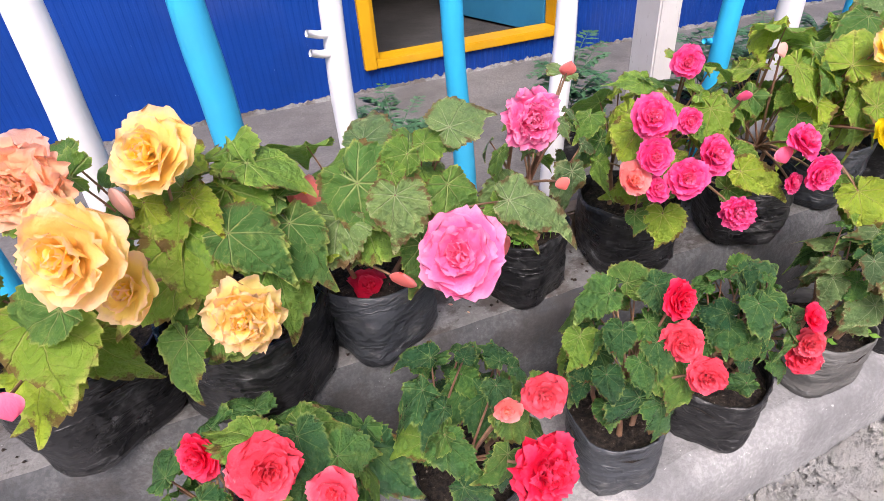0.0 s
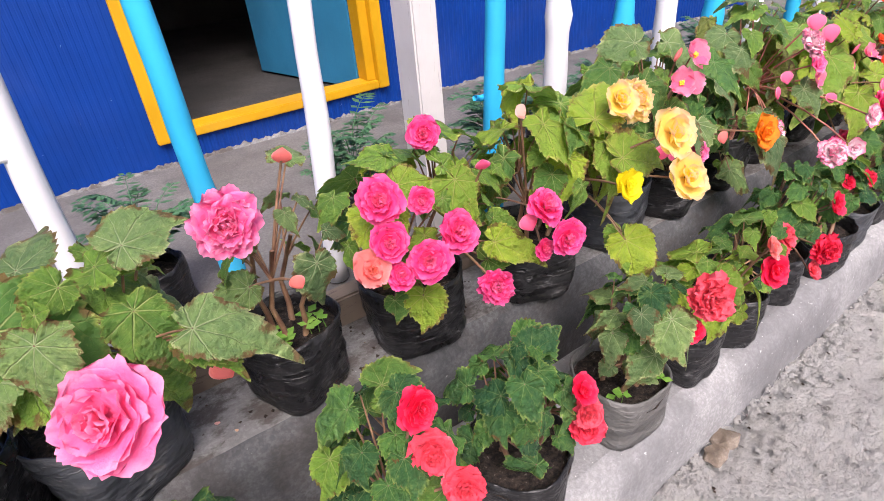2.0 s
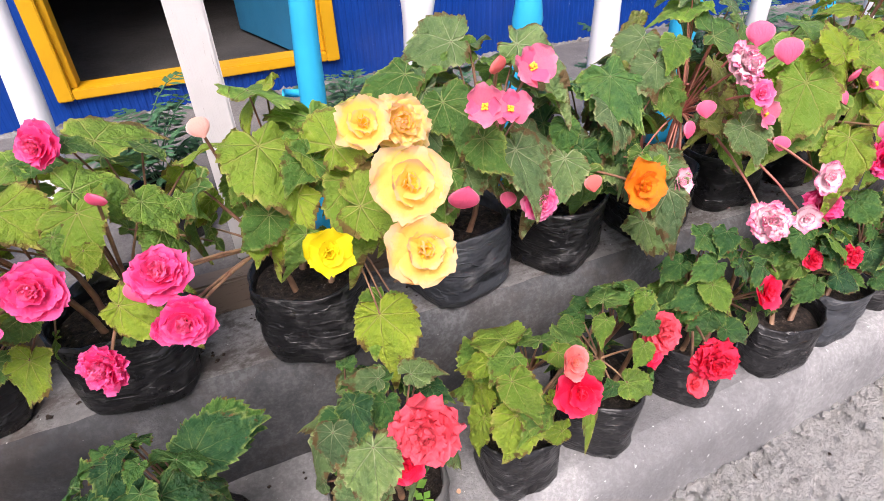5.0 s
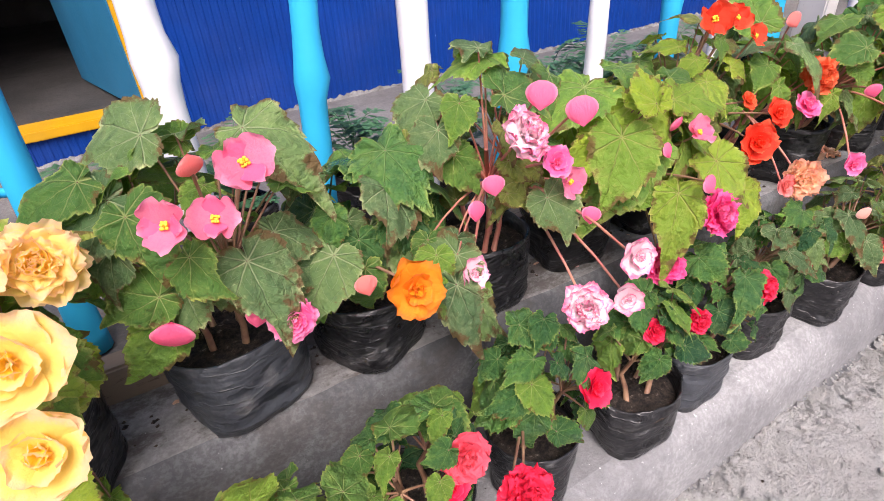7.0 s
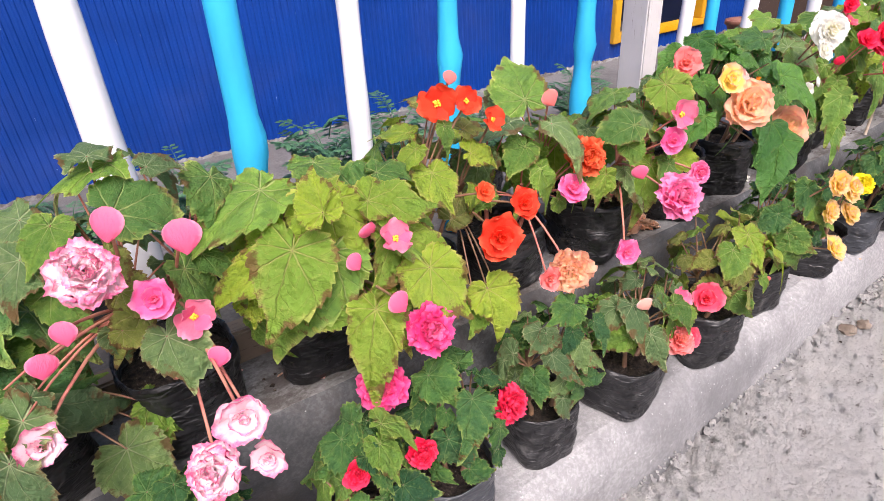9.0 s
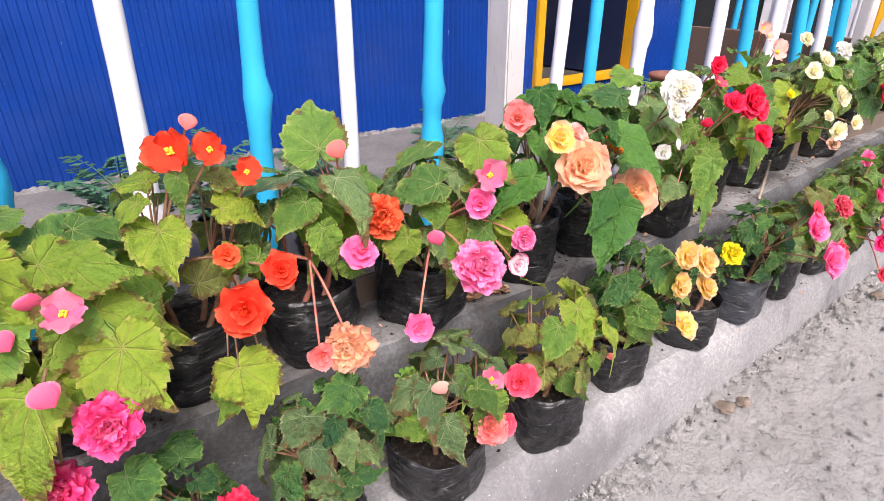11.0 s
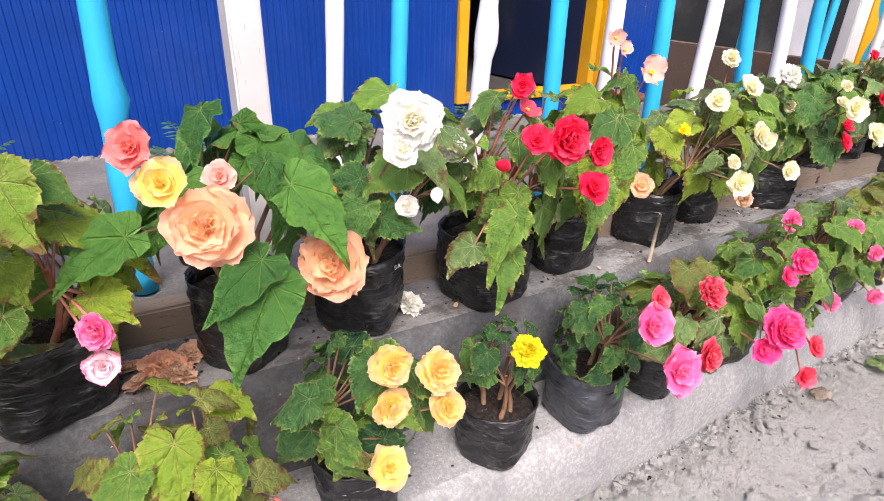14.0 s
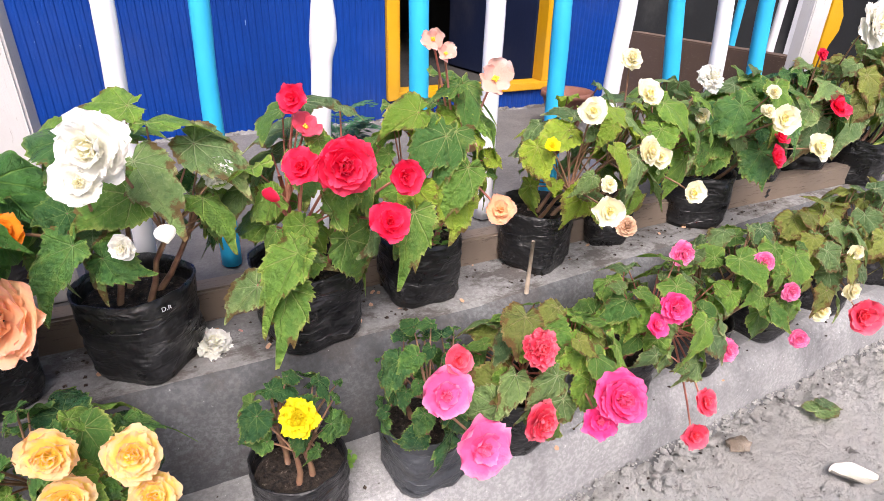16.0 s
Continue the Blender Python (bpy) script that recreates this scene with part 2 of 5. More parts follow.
LEAF = {
    "mid": leaf_material("green_begonia_leaf", (0.259, 0.453, 0.0514), (0.0608, 0.171, 0.0378), (0.548, 0.616, 0.24), (0.548, 0.616, 0.146), 0.3, 0.42, lines=0.6),
    "lime": leaf_material("yellow_green_begonia_leaf", (0.437, 0.57, 0.0397), (0.169, 0.317, 0.035), (0.619, 0.57, 0.206), (0.632, 0.57, 0.159), 0.45, 0.42, lines=0.55),
    "dark": leaf_material("dark_green_begonia_leaf", (0.126, 0.289, 0.0571), (0.0236, 0.0914, 0.038), (0.32, 0.473, 0.172), (0.355, 0.488, 0.114), 0.1, 0.24, 0.22, 0.06, 0.4),
    "glossy": leaf_material("glossy_deep_green_leaf", (0.105, 0.267, 0.035), (0.0352, 0.127, 0.0238), (0.253, 0.431, 0.0952), (0.141, 0.317, 0.0555), 0.0, 0.3, 0.22, 0.0, 0.42),
    "grey": leaf_material("dusty_grey_green_leaf", (0.264, 0.413, 0.119), (0.0791, 0.159, 0.0635), (0.58, 0.667, 0.376), (0.634, 0.683, 0.318), 0.6, 0.46, dusty=0.4, lines=0.6),
    "bronze": leaf_material("bronze_mottled_leaf", (0.38, 0.457, 0.0794), (0.141, 0.178, 0.0444), (0.563, 0.508, 0.254), (0.619, 0.419, 0.191), 0.8, 0.4, lines=0.55),
}


def petal_material(name, heart, body, edge, through=0.4, streak=0.0, rim_at=0.72):
    n = Nodes(name)
    att = n.t.nodes.new("ShaderNodeAttribute")
    att.attribute_name = "along"
    out = n.t.nodes.new("ShaderNodeAttribute")
    out.attribute_name = "ring"
    v = n.coords("Object")
    no = n.noise(v, 3.0, 5.0, 0.65)
    c = n.mix(n.mask(out.outputs["Fac"], 0.0, 0.6), heart, body)
    e = n.math("ADD", att.outputs["Fac"], n.math("MULTIPLY", n.math("SUBTRACT", no, 0.5), 0.5 + streak))
    c = n.mix(n.mask(e, rim_at, rim_at + 0.28), c, edge)
    info = n.t.nodes.new("ShaderNodeObjectInfo").outputs["Random"]
    c = n.mix(n.math("MULTIPLY", info, 0.22), c, edge)
    veins = n.noise(n.coords("Object", (1, 1, 0.3)), 16.0, 4.0, 0.6)
    c = n.mix(n.math("MULTIPLY", n.mask(veins, 0.55, 0.4), 0.18), c, body)
    n.bump(veins, 0.35, 0.02)
    n.finish(c, 0.55)
    n.bsdf.inputs["Specular IOR Level"].default_value = 0.3
    n.translucent(c, through)
    return n.mat


PETAL = {
    "apricot": petal_material("apricot_yellow_petal", (0.99, 0.77, 0.05), (0.99, 0.80, 0.28), (0.99, 0.71, 0.44), 0.58),
    "yellow": petal_material("pale_yellow_petal", (0.98, 0.78, 0.01), (0.98, 0.80, 0.19), (0.98, 0.70, 0.42), 0.55, rim_at=0.62),
    "lemon": petal_material("bright_lemon_petal", (0.9, 0.72, 0.0), (0.92, 0.78, 0.005), (0.92, 0.8, 0.02)),
    "pink": petal_material("rose_pink_petal", (0.95, 0.22, 0.42), (0.94, 0.15, 0.41), (0.95, 0.35, 0.56)),
    "hotpink": petal_material("hot_pink_petal", (0.94, 0.30, 0.46), (0.93, 0.05, 0.27), (0.94, 0.16, 0.40)),
    "rosebud": petal_material("rose_bud_petal", (0.95, 0.34, 0.42), (0.93, 0.14, 0.31), (0.96, 0.36, 0.50)),
    "salmon": petal_material("salmon_pink_petal", (0.9, 0.34, 0.22), (0.9, 0.24, 0.22), (0.92, 0.36, 0.36)),
    "coral": petal_material("coral_rose_petal", (0.88, 0.07, 0.10), (0.87, 0.075, 0.15), (0.92, 0.22, 0.29)),
    "red": petal_material("red_petal", (0.80, 0.010, 0.05), (0.88, 0.012, 0.075), (0.92, 0.07, 0.16)),
    "redwhite": petal_material("red_petal_with_white_edge", (0.78, 0.01, 0.05), (0.86, 0.012, 0.07), (0.93, 0.50, 0.52), 0.3, 0.5, 1.03),
    "orange": petal_material("orange_petal", (0.88, 0.14, 0.02), (0.88, 0.11, 0.03), (0.9, 0.2, 0.08)),
    "scarlet": petal_material("orange_red_petal", (0.86, 0.07, 0.015), (0.86, 0.05, 0.018), (0.9, 0.14, 0.06)),
    "golden": petal_material("golden_orange_petal", (0.9, 0.5, 0.01), (0.9, 0.34, 0.01), (0.88, 0.22, 0.03)),
    "peach": petal_material("peach_petal", (0.99, 0.84, 0.46), (0.99, 0.67, 0.40), (0.99, 0.52, 0.38), 0.5),
    "white": petal_material("cream_white_petal", (0.92, 0.88, 0.58), (0.93, 0.92, 0.84), (0.94, 0.93, 0.9)),
    "cream": petal_material("cream_yellow_petal", (0.92, 0.80, 0.2), (0.93, 0.88, 0.6), (0.94, 0.91, 0.76)),
    "blush": petal_material("white_and_pink_petal", (0.93, 0.78, 0.8), (0.93, 0.76, 0.79), (0.88, 0.18, 0.36), 0.25, 0.35),
    "palepink": petal_material("pale_pink_petal", (0.9, 0.6, 0.42), (0.9, 0.5, 0.42), (0.9, 0.62, 0.58)),
    "dried": petal_material("dried_brown_petal", (0.52, 0.30, 0.17), (0.62, 0.37, 0.23), (0.68, 0.46, 0.33), 0.1),
}


def stem_material(name, a, b):
    n = Nodes(name)
    v = n.coords("Object")
    c = n.mix(n.mask(n.noise(v, 22.0), 0.35, 0.65), a, b)
    n.bump(n.noise(v, 150.0), 0.3, 0.003)
    return n.finish(c, 0.5)


STEM = {
    "brown": stem_material("red_brown_begonia_stem", (0.19, 0.09, 0.06), (0.32, 0.19, 0.11)),
    "pink": stem_material("pink_begonia_stem", (0.42, 0.12, 0.10), (0.5, 0.22, 0.15)),
    "green": stem_material("green_begonia_stem", (0.16, 0.2, 0.06), (0.26, 0.22, 0.10)),
}
CLAY = stem_material("brown_fired_clay", (0.16, 0.06, 0.04), (0.22, 0.10, 0.07))
STAMEN = stem_material("yellow_stamen", (0.85, 0.5, 0.02), (0.9, 0.68, 0.05))
STAKE = stem_material("grey_wooden_stake", (0.25, 0.2, 0.15), (0.4, 0.33, 0.26))
FERN = stem_material("blue_green_feathery_leaf", (0.03, 0.10, 0.045), (0.07, 0.17, 0.08))
WEED = stem_material("fresh_green_weed_leaf", (0.11, 0.26, 0.03), (0.2, 0.36, 0.06))
STONE = concrete("broken_stone", (0.12, 0.09, 0.065), (0.3, 0.25, 0.2), (0.4, 0.38, 0.35), 0.75, scale=3.0)
DARKWOOD = painted("dark_shed_timber", (0.022, 0.024, 0.026), (0.05, 0.045, 0.04), 0.8, 0.6)
DARKGLASS = painted("dark_window_board", (0.02, 0.02, 0.024), (0.05, 0.05, 0.05), 0.25, 0.8)


# ---- building helpers ----
def finish_mesh(name, bm, material, smooth=False):
    me = bpy.data.meshes.new(name)
    bm.to_mesh(me)
    bm.free()
    me.materials.append(material)
    if smooth:
        for p in me.polygons:
            p.use_smooth = True
    return me


def part(name, bm, material, parent, label="", smooth=False):
    ob = new(name, finish_mesh(name, bm, material, smooth))
    ob.parent = parent
    if label:
        tagged(ob, label)
    return ob


def block(bm, x0, x1, y0, y1, z0, z1, bevel=0.0):
    geo = bmesh.ops.create_cube(bm, size=1.0)
    bmesh.ops.scale(bm, vec=(x1 - x0, y1 - y0, z1 - z0), verts=geo["verts"])
    bmesh.ops.translate(bm, vec=((x0 + x1) / 2, (y0 + y1) / 2, (z0 + z1) / 2), verts=geo["verts"])
    if bevel:
        edges = list({e for v in geo["verts"] for e in v.link_edges})
        bmesh.ops.bevel(bm, geom=edges, offset=bevel, segments=2, affect="EDGES")
    return bm


def boxed(x0, x1, y0, y1, z0, z1, bevel=0.0):
    return block(bmesh.new(), x0, x1, y0, y1, z0, z1, bevel)


def grid_mesh(name, pts, rows, cols, material, smooth=True):
    """A sheet of rows x cols points."""
    faces = [(r * cols + c, r * cols + c + 1, (r + 1) * cols + c + 1, (r + 1) * cols + c) for r in range(rows - 1) for c in range(cols - 1)]
    me = bpy.data.meshes.new(name)
    me.from_pydata(pts, [], faces)
    me.materials.append(material)
    for p in me.polygons:
        p.use_smooth = smooth
    return me


def tube(verts, faces, path, r0, r1, sides=6):
    """Adds a bent tapering tube to plain lists."""
    base = len(verts)
    n = len(path)
    for i, p in enumerate(path):
        d = (path[min(i + 1, n - 1)] - path[max(i - 1, 0)]).normalized()
        a = d.cross(Vector((0.31, 0.9, 0.17))).normalized()
        b = d.cross(a)
        r = r0 + (r1 - r0) * i / (n - 1)
        for k in range(sides):
            t = 2 * math.pi * k / sides
            verts.append(p + a * (r * math.cos(t)) + b * (r * math.sin(t)))
    for i in range(n - 1):
        for k in range(sides):
            q, w = base + i * sides, (k + 1) % sides
            faces.append((q + k, q + w, q + sides + w, q + sides + k))
    faces.append(tuple(base + k for k in range(sides)))
    faces.append(tuple(base + (n - 1) * sides + k for k in reversed(range(sides))))


def listed_mesh(name, verts, faces, material, smooth=True):
    me = bpy.data.meshes.new(name)
    me.from_pydata([tuple(v) for v in verts], [], faces)
    me.materials.append(material)
    for p in me.polygons:
        p.use_smooth = smooth
    return me


def structure(ob, label, category):
    return tagged(ob, label, category, kind="structure")


# ---- ground, steps and porch ----
def kerb_line(x):
    return 0.525 + 0.043 * x


def riser_line(x):
    return 0.925 + 0.09 * max(0.0, x - 4.6)


def make_ground():
    xs = sorted({round(-0.6 + 0.0125 * i, 4) for i in range(640)} | {-150, -60, -25, -10, -5, -3, -2, -1.2, 7.6, 8.4, 9, 10, 13, 20, 40, 90, 160})
    ys = sorted({round(-0.5 + 0.0125 * i, 4) for i in range(104)} | {-150, -60, -25, -10, -5, -3, -2, -1.2, 1.0, 1.6, 2.4, 4, 8, 20, 60, 150})
    pts = []
    for y in ys:
        for x in xs:
            near = 1.0 if -0.7 < x < 7.5 and -0.6 < y < 0.9 else 0.0
            z = near * 1.9 * (0.012 * noise.noise((x * 3, y * 3, 0)) + 0.008 * noise.noise((x * 11, y * 11, 3)) + 0.010 * noise.noise((x * 31, y * 31, 7)) - 0.024 * max(0.0, noise.noise((x * 22, y * 22, 11)) - 0.2) + 0.007 * noise.noise((x * 70, y * 70, 4)))
            gap = kerb_line(x) - 0.03 - y
            if near and 0 < gap < 0.12:
                z -= 0.05 * (1 - gap / 0.12) * max(0.0, 0.35 + 1.6 * noise.noise((x * 5, 1.7, 0)) + 0.8 * noise.noise((x * 19, y * 12, 5)))
            if near and -0.03 < gap < 0.05:
                z += (0.05 - abs(gap - 0.01)) * (0.45 * noise.noise((x * 9, 4.1, 0)) + 0.5 * noise.noise((x * 33, y * 20, 2.0)))
            pts.append((x, y, z - 0.004))
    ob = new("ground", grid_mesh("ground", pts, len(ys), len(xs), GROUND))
    structure(ob, "rough pale sandy cement ground with pits and grit", "ground")


def step_sheet(name, profile, x0, x1, material, wobble, label, pinned):
    """A long cast step: a profile of (offset, height) pairs swept along x over a line."""
    n = int((x1 - x0) / 0.03) + 1
    line, prof = profile
    pts = []
    for i in range(n):
        x = x0 + (x1 - x0) * i / (n - 1)
        for k, (dy, z) in enumerate(prof):
            w = wobble * noise.noise((x * 4.0, k * 0.9, len(name)))
            w += wobble * 0.6 * noise.noise((x * 17.0, k * 1.3, 5.0))
            if k == pinned:
                w = 0.004 * noise.noise((x * 4.0, 0.0, 2.0)) + 0.0025 * noise.noise((x * 19.0, 0.0, 8.0))
            pts.append((x, line(x) + dy + w, z + 0.5 * w))
    ob = new(name, grid_mesh(name, pts, n, len(prof), material))
    return structure(ob, label, "step")


make_ground()
kerb_prof = [(-0.04, -0.12), (-0.034, -0.02), (-0.03, 0.03), (-0.026, 0.08), (-0.02, 0.125), (-0.009, 0.163), (0.012, 0.188), (0.045, 0.2)]
step_sheet("kerb_face", (kerb_line, kerb_prof), -4.0, 12.0, KERB, 0.007, "pale speckled cement kerb face with a worn edge", 7)
tread_prof = [(0.045, 0.2), (0.08, 0.2), (0.13, 0.201), (0.2, 0.201), (0.28, 0.2), (0.36, 0.199), (0.5, 0.199)]
step_sheet("lower_tread", (kerb_line, tread_prof), -4.0, 12.0, KERB, 0.003, "pale grey cement lower step", 0)
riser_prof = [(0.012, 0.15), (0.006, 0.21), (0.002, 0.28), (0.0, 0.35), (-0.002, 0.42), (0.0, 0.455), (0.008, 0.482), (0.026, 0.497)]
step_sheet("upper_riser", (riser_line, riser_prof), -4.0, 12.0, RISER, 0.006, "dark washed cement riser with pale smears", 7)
upper_prof = [(0.026, 0.497), (0.06, 0.5), (0.12, 0.501), (0.2, 0.5), (0.3, 0.5), (0.45, 0.499)]
step_sheet("upper_tread", (riser_line, upper_prof), -4.0, 12.0, TREAD, 0.003, "grey cement upper step with soil stains", 0)
WALL_Y = 2.51
floor_ob = new("porch_floor", finish_mesh("porch_floor", boxed(-4.0, 6.5, 1.21, 2.66, 0.3, 0.567), PORCH))
structure(floor_ob, "bare grey cement porch floor", "floor")
edge_ob = new("porch_edge_beam", finish_mesh("porch_edge_beam", boxed(-4.0, 6.5, 1.15, 1.21, 0.44, 0.583, 0.006), PLANK))
structure(edge_ob, "grey-brown wooden plank along the porch edge", "trim")


# ---- house ----
def ribbed_wall(name, x0, x1, z0, z1, depth=0.0035):
    """Ribbed sheet with real folds and a back, standing at the wall line."""
    period = 0.029
    pts, x, k = [], x0, 0
    while x < x1 - 1e-6:
        for dx, dy in ((0.0, 0.0), (0.013, 0.0), (0.017, -depth), (0.025, -depth)):
            if x + dx < x1:
                pts.append((x + dx, dy))
        x += period
    pts.append((x1, 0.0))
    bm = bmesh.new()
    front = [[bm.verts.new((px, WALL_Y + py, z)) for px, py in pts] for z in (z0, z1)]
    back = [[bm.verts.new((px, WALL_Y + 0.08, z)) for px in (x0, x1)] for z in (z0, z1)]
    for i in range(len(pts) - 1):
        bm.faces.new((front[0][i], front[0][i + 1], front[1][i + 1], front[1][i]))
    bm.faces.new((back[0][1], back[0][0], back[1][0], back[1][1]))
    bm.faces.new((front[0][0], front[1][0], back[1][0], back[0][0]))
    bm.faces.new((front[0][-1], back[0][1], back[1][1], front[1][-1]))
    ob = new(name, finish_mesh(name, bm, WALL_BLUE))
    return structure(ob, "deep blue painted ribbed sheet wall with paint flecks", "wall")


D1 = (0.578, 1.66)
D2 = (4.958, 5.965)
SILL0, SILL1, HEAD = 0.665, 0.703, 2.62
ribbed_wall("wall_1", -4.0, D1[0], 0.572, 2.9, 0.0012)
ribbed_wall("wall_2", D1[1], D2[0], 0.572, 2.9)
ribbed_wall("wall_3", D2[1], 6.4, 0.572, 2.9)
for k, d in enumerate((D1, D2)):
    ribbed_wall("wall_below_door_%d" % (k + 1), d[0], d[1], 0.572, SILL0)
    ribbed_wall("wall_above_door_%d" % (k + 1), d[0], d[1], HEAD + 0.075, 2.9)


def ragged_foot(x0, x1):
    """A smear of cement with a ragged top along the foot of the sheets."""
    n = int((x1 - x0) / 0.008)
    pts = []
    for i in range(n):
        x = x0 + (x1 - x0) * i / (n - 1)
        top = 0.578 + 0.012 * noise.noise((x * 9, 0, 0)) + 0.014 * noise.noise((x * 41, 3, 0)) + 0.006 * noise.noise((x * 120, 5, 0))
        pts.extend([(x, WALL_Y - 0.024, 0.56), (x, WALL_Y - 0.012, max(0.57, top)), (x, WALL_Y + 0.02, max(0.57, top))])
    ob = new("baseboard", grid_mesh("baseboard", pts, n, 3, TREAD, False))
    structure(ob, "ragged pale cement fillet along the wall foot", "baseboard")


ragged_foot(-4.0, 6.4)


def door(name, d, leaf_mat, leaf_deg, leaf_label):
    root = new(name)
    structure(root, "yellow-painted wooden door frame with an open door and raised sill", "door")
    w = 0.054
    part("frame_jamb", boxed(d[0], d[0] + w, WALL_Y - 0.03, WALL_Y + 0.10, SILL0, HEAD + 0.075, 0.004), YELLOW, root)
    part("frame_jamb", boxed(d[1] - w, d[1], WALL_Y - 0.03, WALL_Y + 0.10, SILL0, HEAD + 0.075, 0.004), YELLOW, root)
    part("frame_stop", boxed(d[0] + w, d[0] + w + 0.022, WALL_Y + 0.005, WALL_Y + 0.10, SILL1, HEAD, 0.003), YELLOW, root)
    part("frame_stop", boxed(d[1] - w - 0.045, d[1] - w, WALL_Y + 0.005, WALL_Y + 0.10, SILL1, HEAD, 0.003), YELLOW, root)
    part("sill", boxed(d[0] + w, d[1] - w, WALL_Y - 0.022, WALL_Y + 0.10, SILL0, SILL1, 0.004), YELLOW, root)
    part("frame_head", boxed(d[0] + w, d[1] - w, WALL_Y - 0.028, WALL_Y + 0.10, HEAD, HEAD + 0.075, 0.004), YELLOW, root)
    bm = boxed(-0.86, 0.0, 0.0, 0.035, 0.652, HEAD - 0.01, 0.003)
    leaf = part("door_leaf", bm, leaf_mat, root, leaf_label)
    leaf.matrix_basis = pose(d[1] - w - 0.05, WALL_Y + 0.105, 0, 0, 0, leaf_deg)
    return root


door("door_1", D1, TEAL, -76, "open flat blue door leaf")
door("door_2", D2, NAVY, -84, "open dark navy door leaf")


def house_shell():
    # End walls, partition and ceiling are added to keep daylight out of the doorways.
    room = (("room_floor", (-2.2, 6.4, WALL_Y + 0.081, 5.8, 0.45, 0.64), ROOM_FLOOR, "floor", "dusty cement room floor with indoor shade in its dark colour"),
            ("wall_back", (-2.3, 6.5, 5.8, 5.95, 0.3, 2.9), ROOM, "wall", "plastered back wall of the room with indoor shade in its colour"),
            ("wall_end_left", (-2.35, -2.2, WALL_Y + 0.081, 5.8, 0.3, 2.9), ROOM, "wall", "added end wall of the room with indoor shade in its colour"),
            ("wall_end_right", (6.25, 6.4, WALL_Y + 0.081, 5.8, 0.3, 2.9), ROOM, "wall", "added end wall of the house with indoor shade in its colour"),
            ("wall_partition", (3.3, 3.42, WALL_Y + 0.081, 5.8, 0.64, 2.9), ROOM, "wall", "added partition wall with indoor shade in its colour"),
            ("ceiling", (-2.35, 6.5, WALL_Y - 0.05, 5.95, 2.9, 3.02), ROOM, "ceiling", "added ceiling that shuts the sky out, indoor shade in its colour"))
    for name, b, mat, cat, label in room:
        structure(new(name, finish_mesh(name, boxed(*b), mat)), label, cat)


house_shell()


# ---- fence ----
def picket(x, lean, colour, y, tilt, seed, knots=(), thick=0.028):
    """A peeled branch used as a fence picket, slightly crooked."""
    rnd = random.Random(seed)
    rows, sides = 26, 12
    verts, faces = [], []
    r0 = thick
    ph = rnd.uniform(0, 6)
    for i in range(rows):
        t = i / (rows - 1)
        z = 0.575 + t * 1.1
        r = r0 * (1.05 - 0.18 * t) * (1 + 0.10 * noise.noise((t * 5, seed * 1.7, 0)))
        bulge = sum(0.009 * math.exp(-((z - kz) / 0.035) ** 2) for kz in knots)
        cx = x + lean * (z - 0.9) + 0.004 * math.sin(3.2 * t + ph) + 0.004 * noise.noise((t * 4, seed, 2)) + 0.5 * bulge
        cy = y + tilt * (z - 0.9) + 0.006 * noise.noise((t * 3, seed, 9))
        for k in range(sides):
            a = 2 * math.pi * k / sides
            q = (r + bulge) * (1 + 0.06 * noise.noise((math.cos(a) * 1.5, math.sin(a) * 1.5, t * 9 + seed)))
            verts.append((cx + q * math.cos(a), cy + q * math.sin(a), z))
    for i in range(rows - 1):
        for k in range(sides):
            w = (k + 1) % sides
            faces.append((i * sides + k, i * sides + w, (i + 1) * sides + w, (i + 1) * sides + k))
    faces.append(tuple(range(sides))[::-1])
    faces.append(tuple((rows - 1) * sides + k for k in range(sides)))
    mat, word = (WHITE, "white") if colour == "w" else (SKYBLUE, "sky-blue")
    ob = new("fence_picket", listed_mesh("fence_picket", verts, faces, mat))
    tagged(ob, "crooked peeled branch fence picket painted " + word, "fence picket", "porch fence pickets")
    return ob


def twig_stub(parent, x, z):
    verts, faces = [], []
    tube(verts, faces, [Vector((x, 1.28, z)), Vector((x - 0.035, 1.27, z + 0.004)), Vector((x - 0.06, 1.262, z + 0.012))], 0.010, 0.008, 8)
    st = new("twig_stub", listed_mesh("twig_stub", verts, faces, parent.data.materials[0]))
    st.parent = parent


PICKETS = [(-0.57, 0, "b", 1.28, 0), (-0.317, 0.032, "w", 1.28, 0), (-0.035, -0.021, "b", 1.319, 0.016), (0.227, 0.007, "w", 1.287, 0.008), (0.512, -0.017, "b", 1.292, 0.009),
           (0.783, 0.079, "w", 1.263, 0.023), (1.313, 0.06, "b", 1.252, -0), (1.577, 0.025, "w", 1.278, -0.001), (1.848, 0.097, "b", 1.269, 0.006), (2.12, 0.023, "w", 1.303, 0.003),
           (2.383, 0.061, "b", 1.3, 0.006), (2.661, 0.049, "w", 1.294, 0.005), (2.925, 0.052, "b", 1.276, 0.03), (3.168, 0.03, "w", 1.287, 0.008), (3.42, 0.038, "b", 1.274, -0.006)]
PICKETS_FAR = [(3.889, 0.057, "w", 1.268, 0.004), (4.077, 0.028, "b", 1.289, 0.03), (4.323, 0.08, "w", 1.297, 0.026), (4.589, 0.012, "b", 1.301, 0.026), (4.811, 0.008, "w", 1.301, 0.021),
               (5.041, -0.029, "b", 1.301, 0.025), (5.266, 0.053, "w", 1.309, 0.031), (5.512, -0.118, "b", 1.302, 0.023), (5.719, -0.099, "w", 1.303, 0.024), (5.915, -0.089, "b", 1.297, 0.026)]
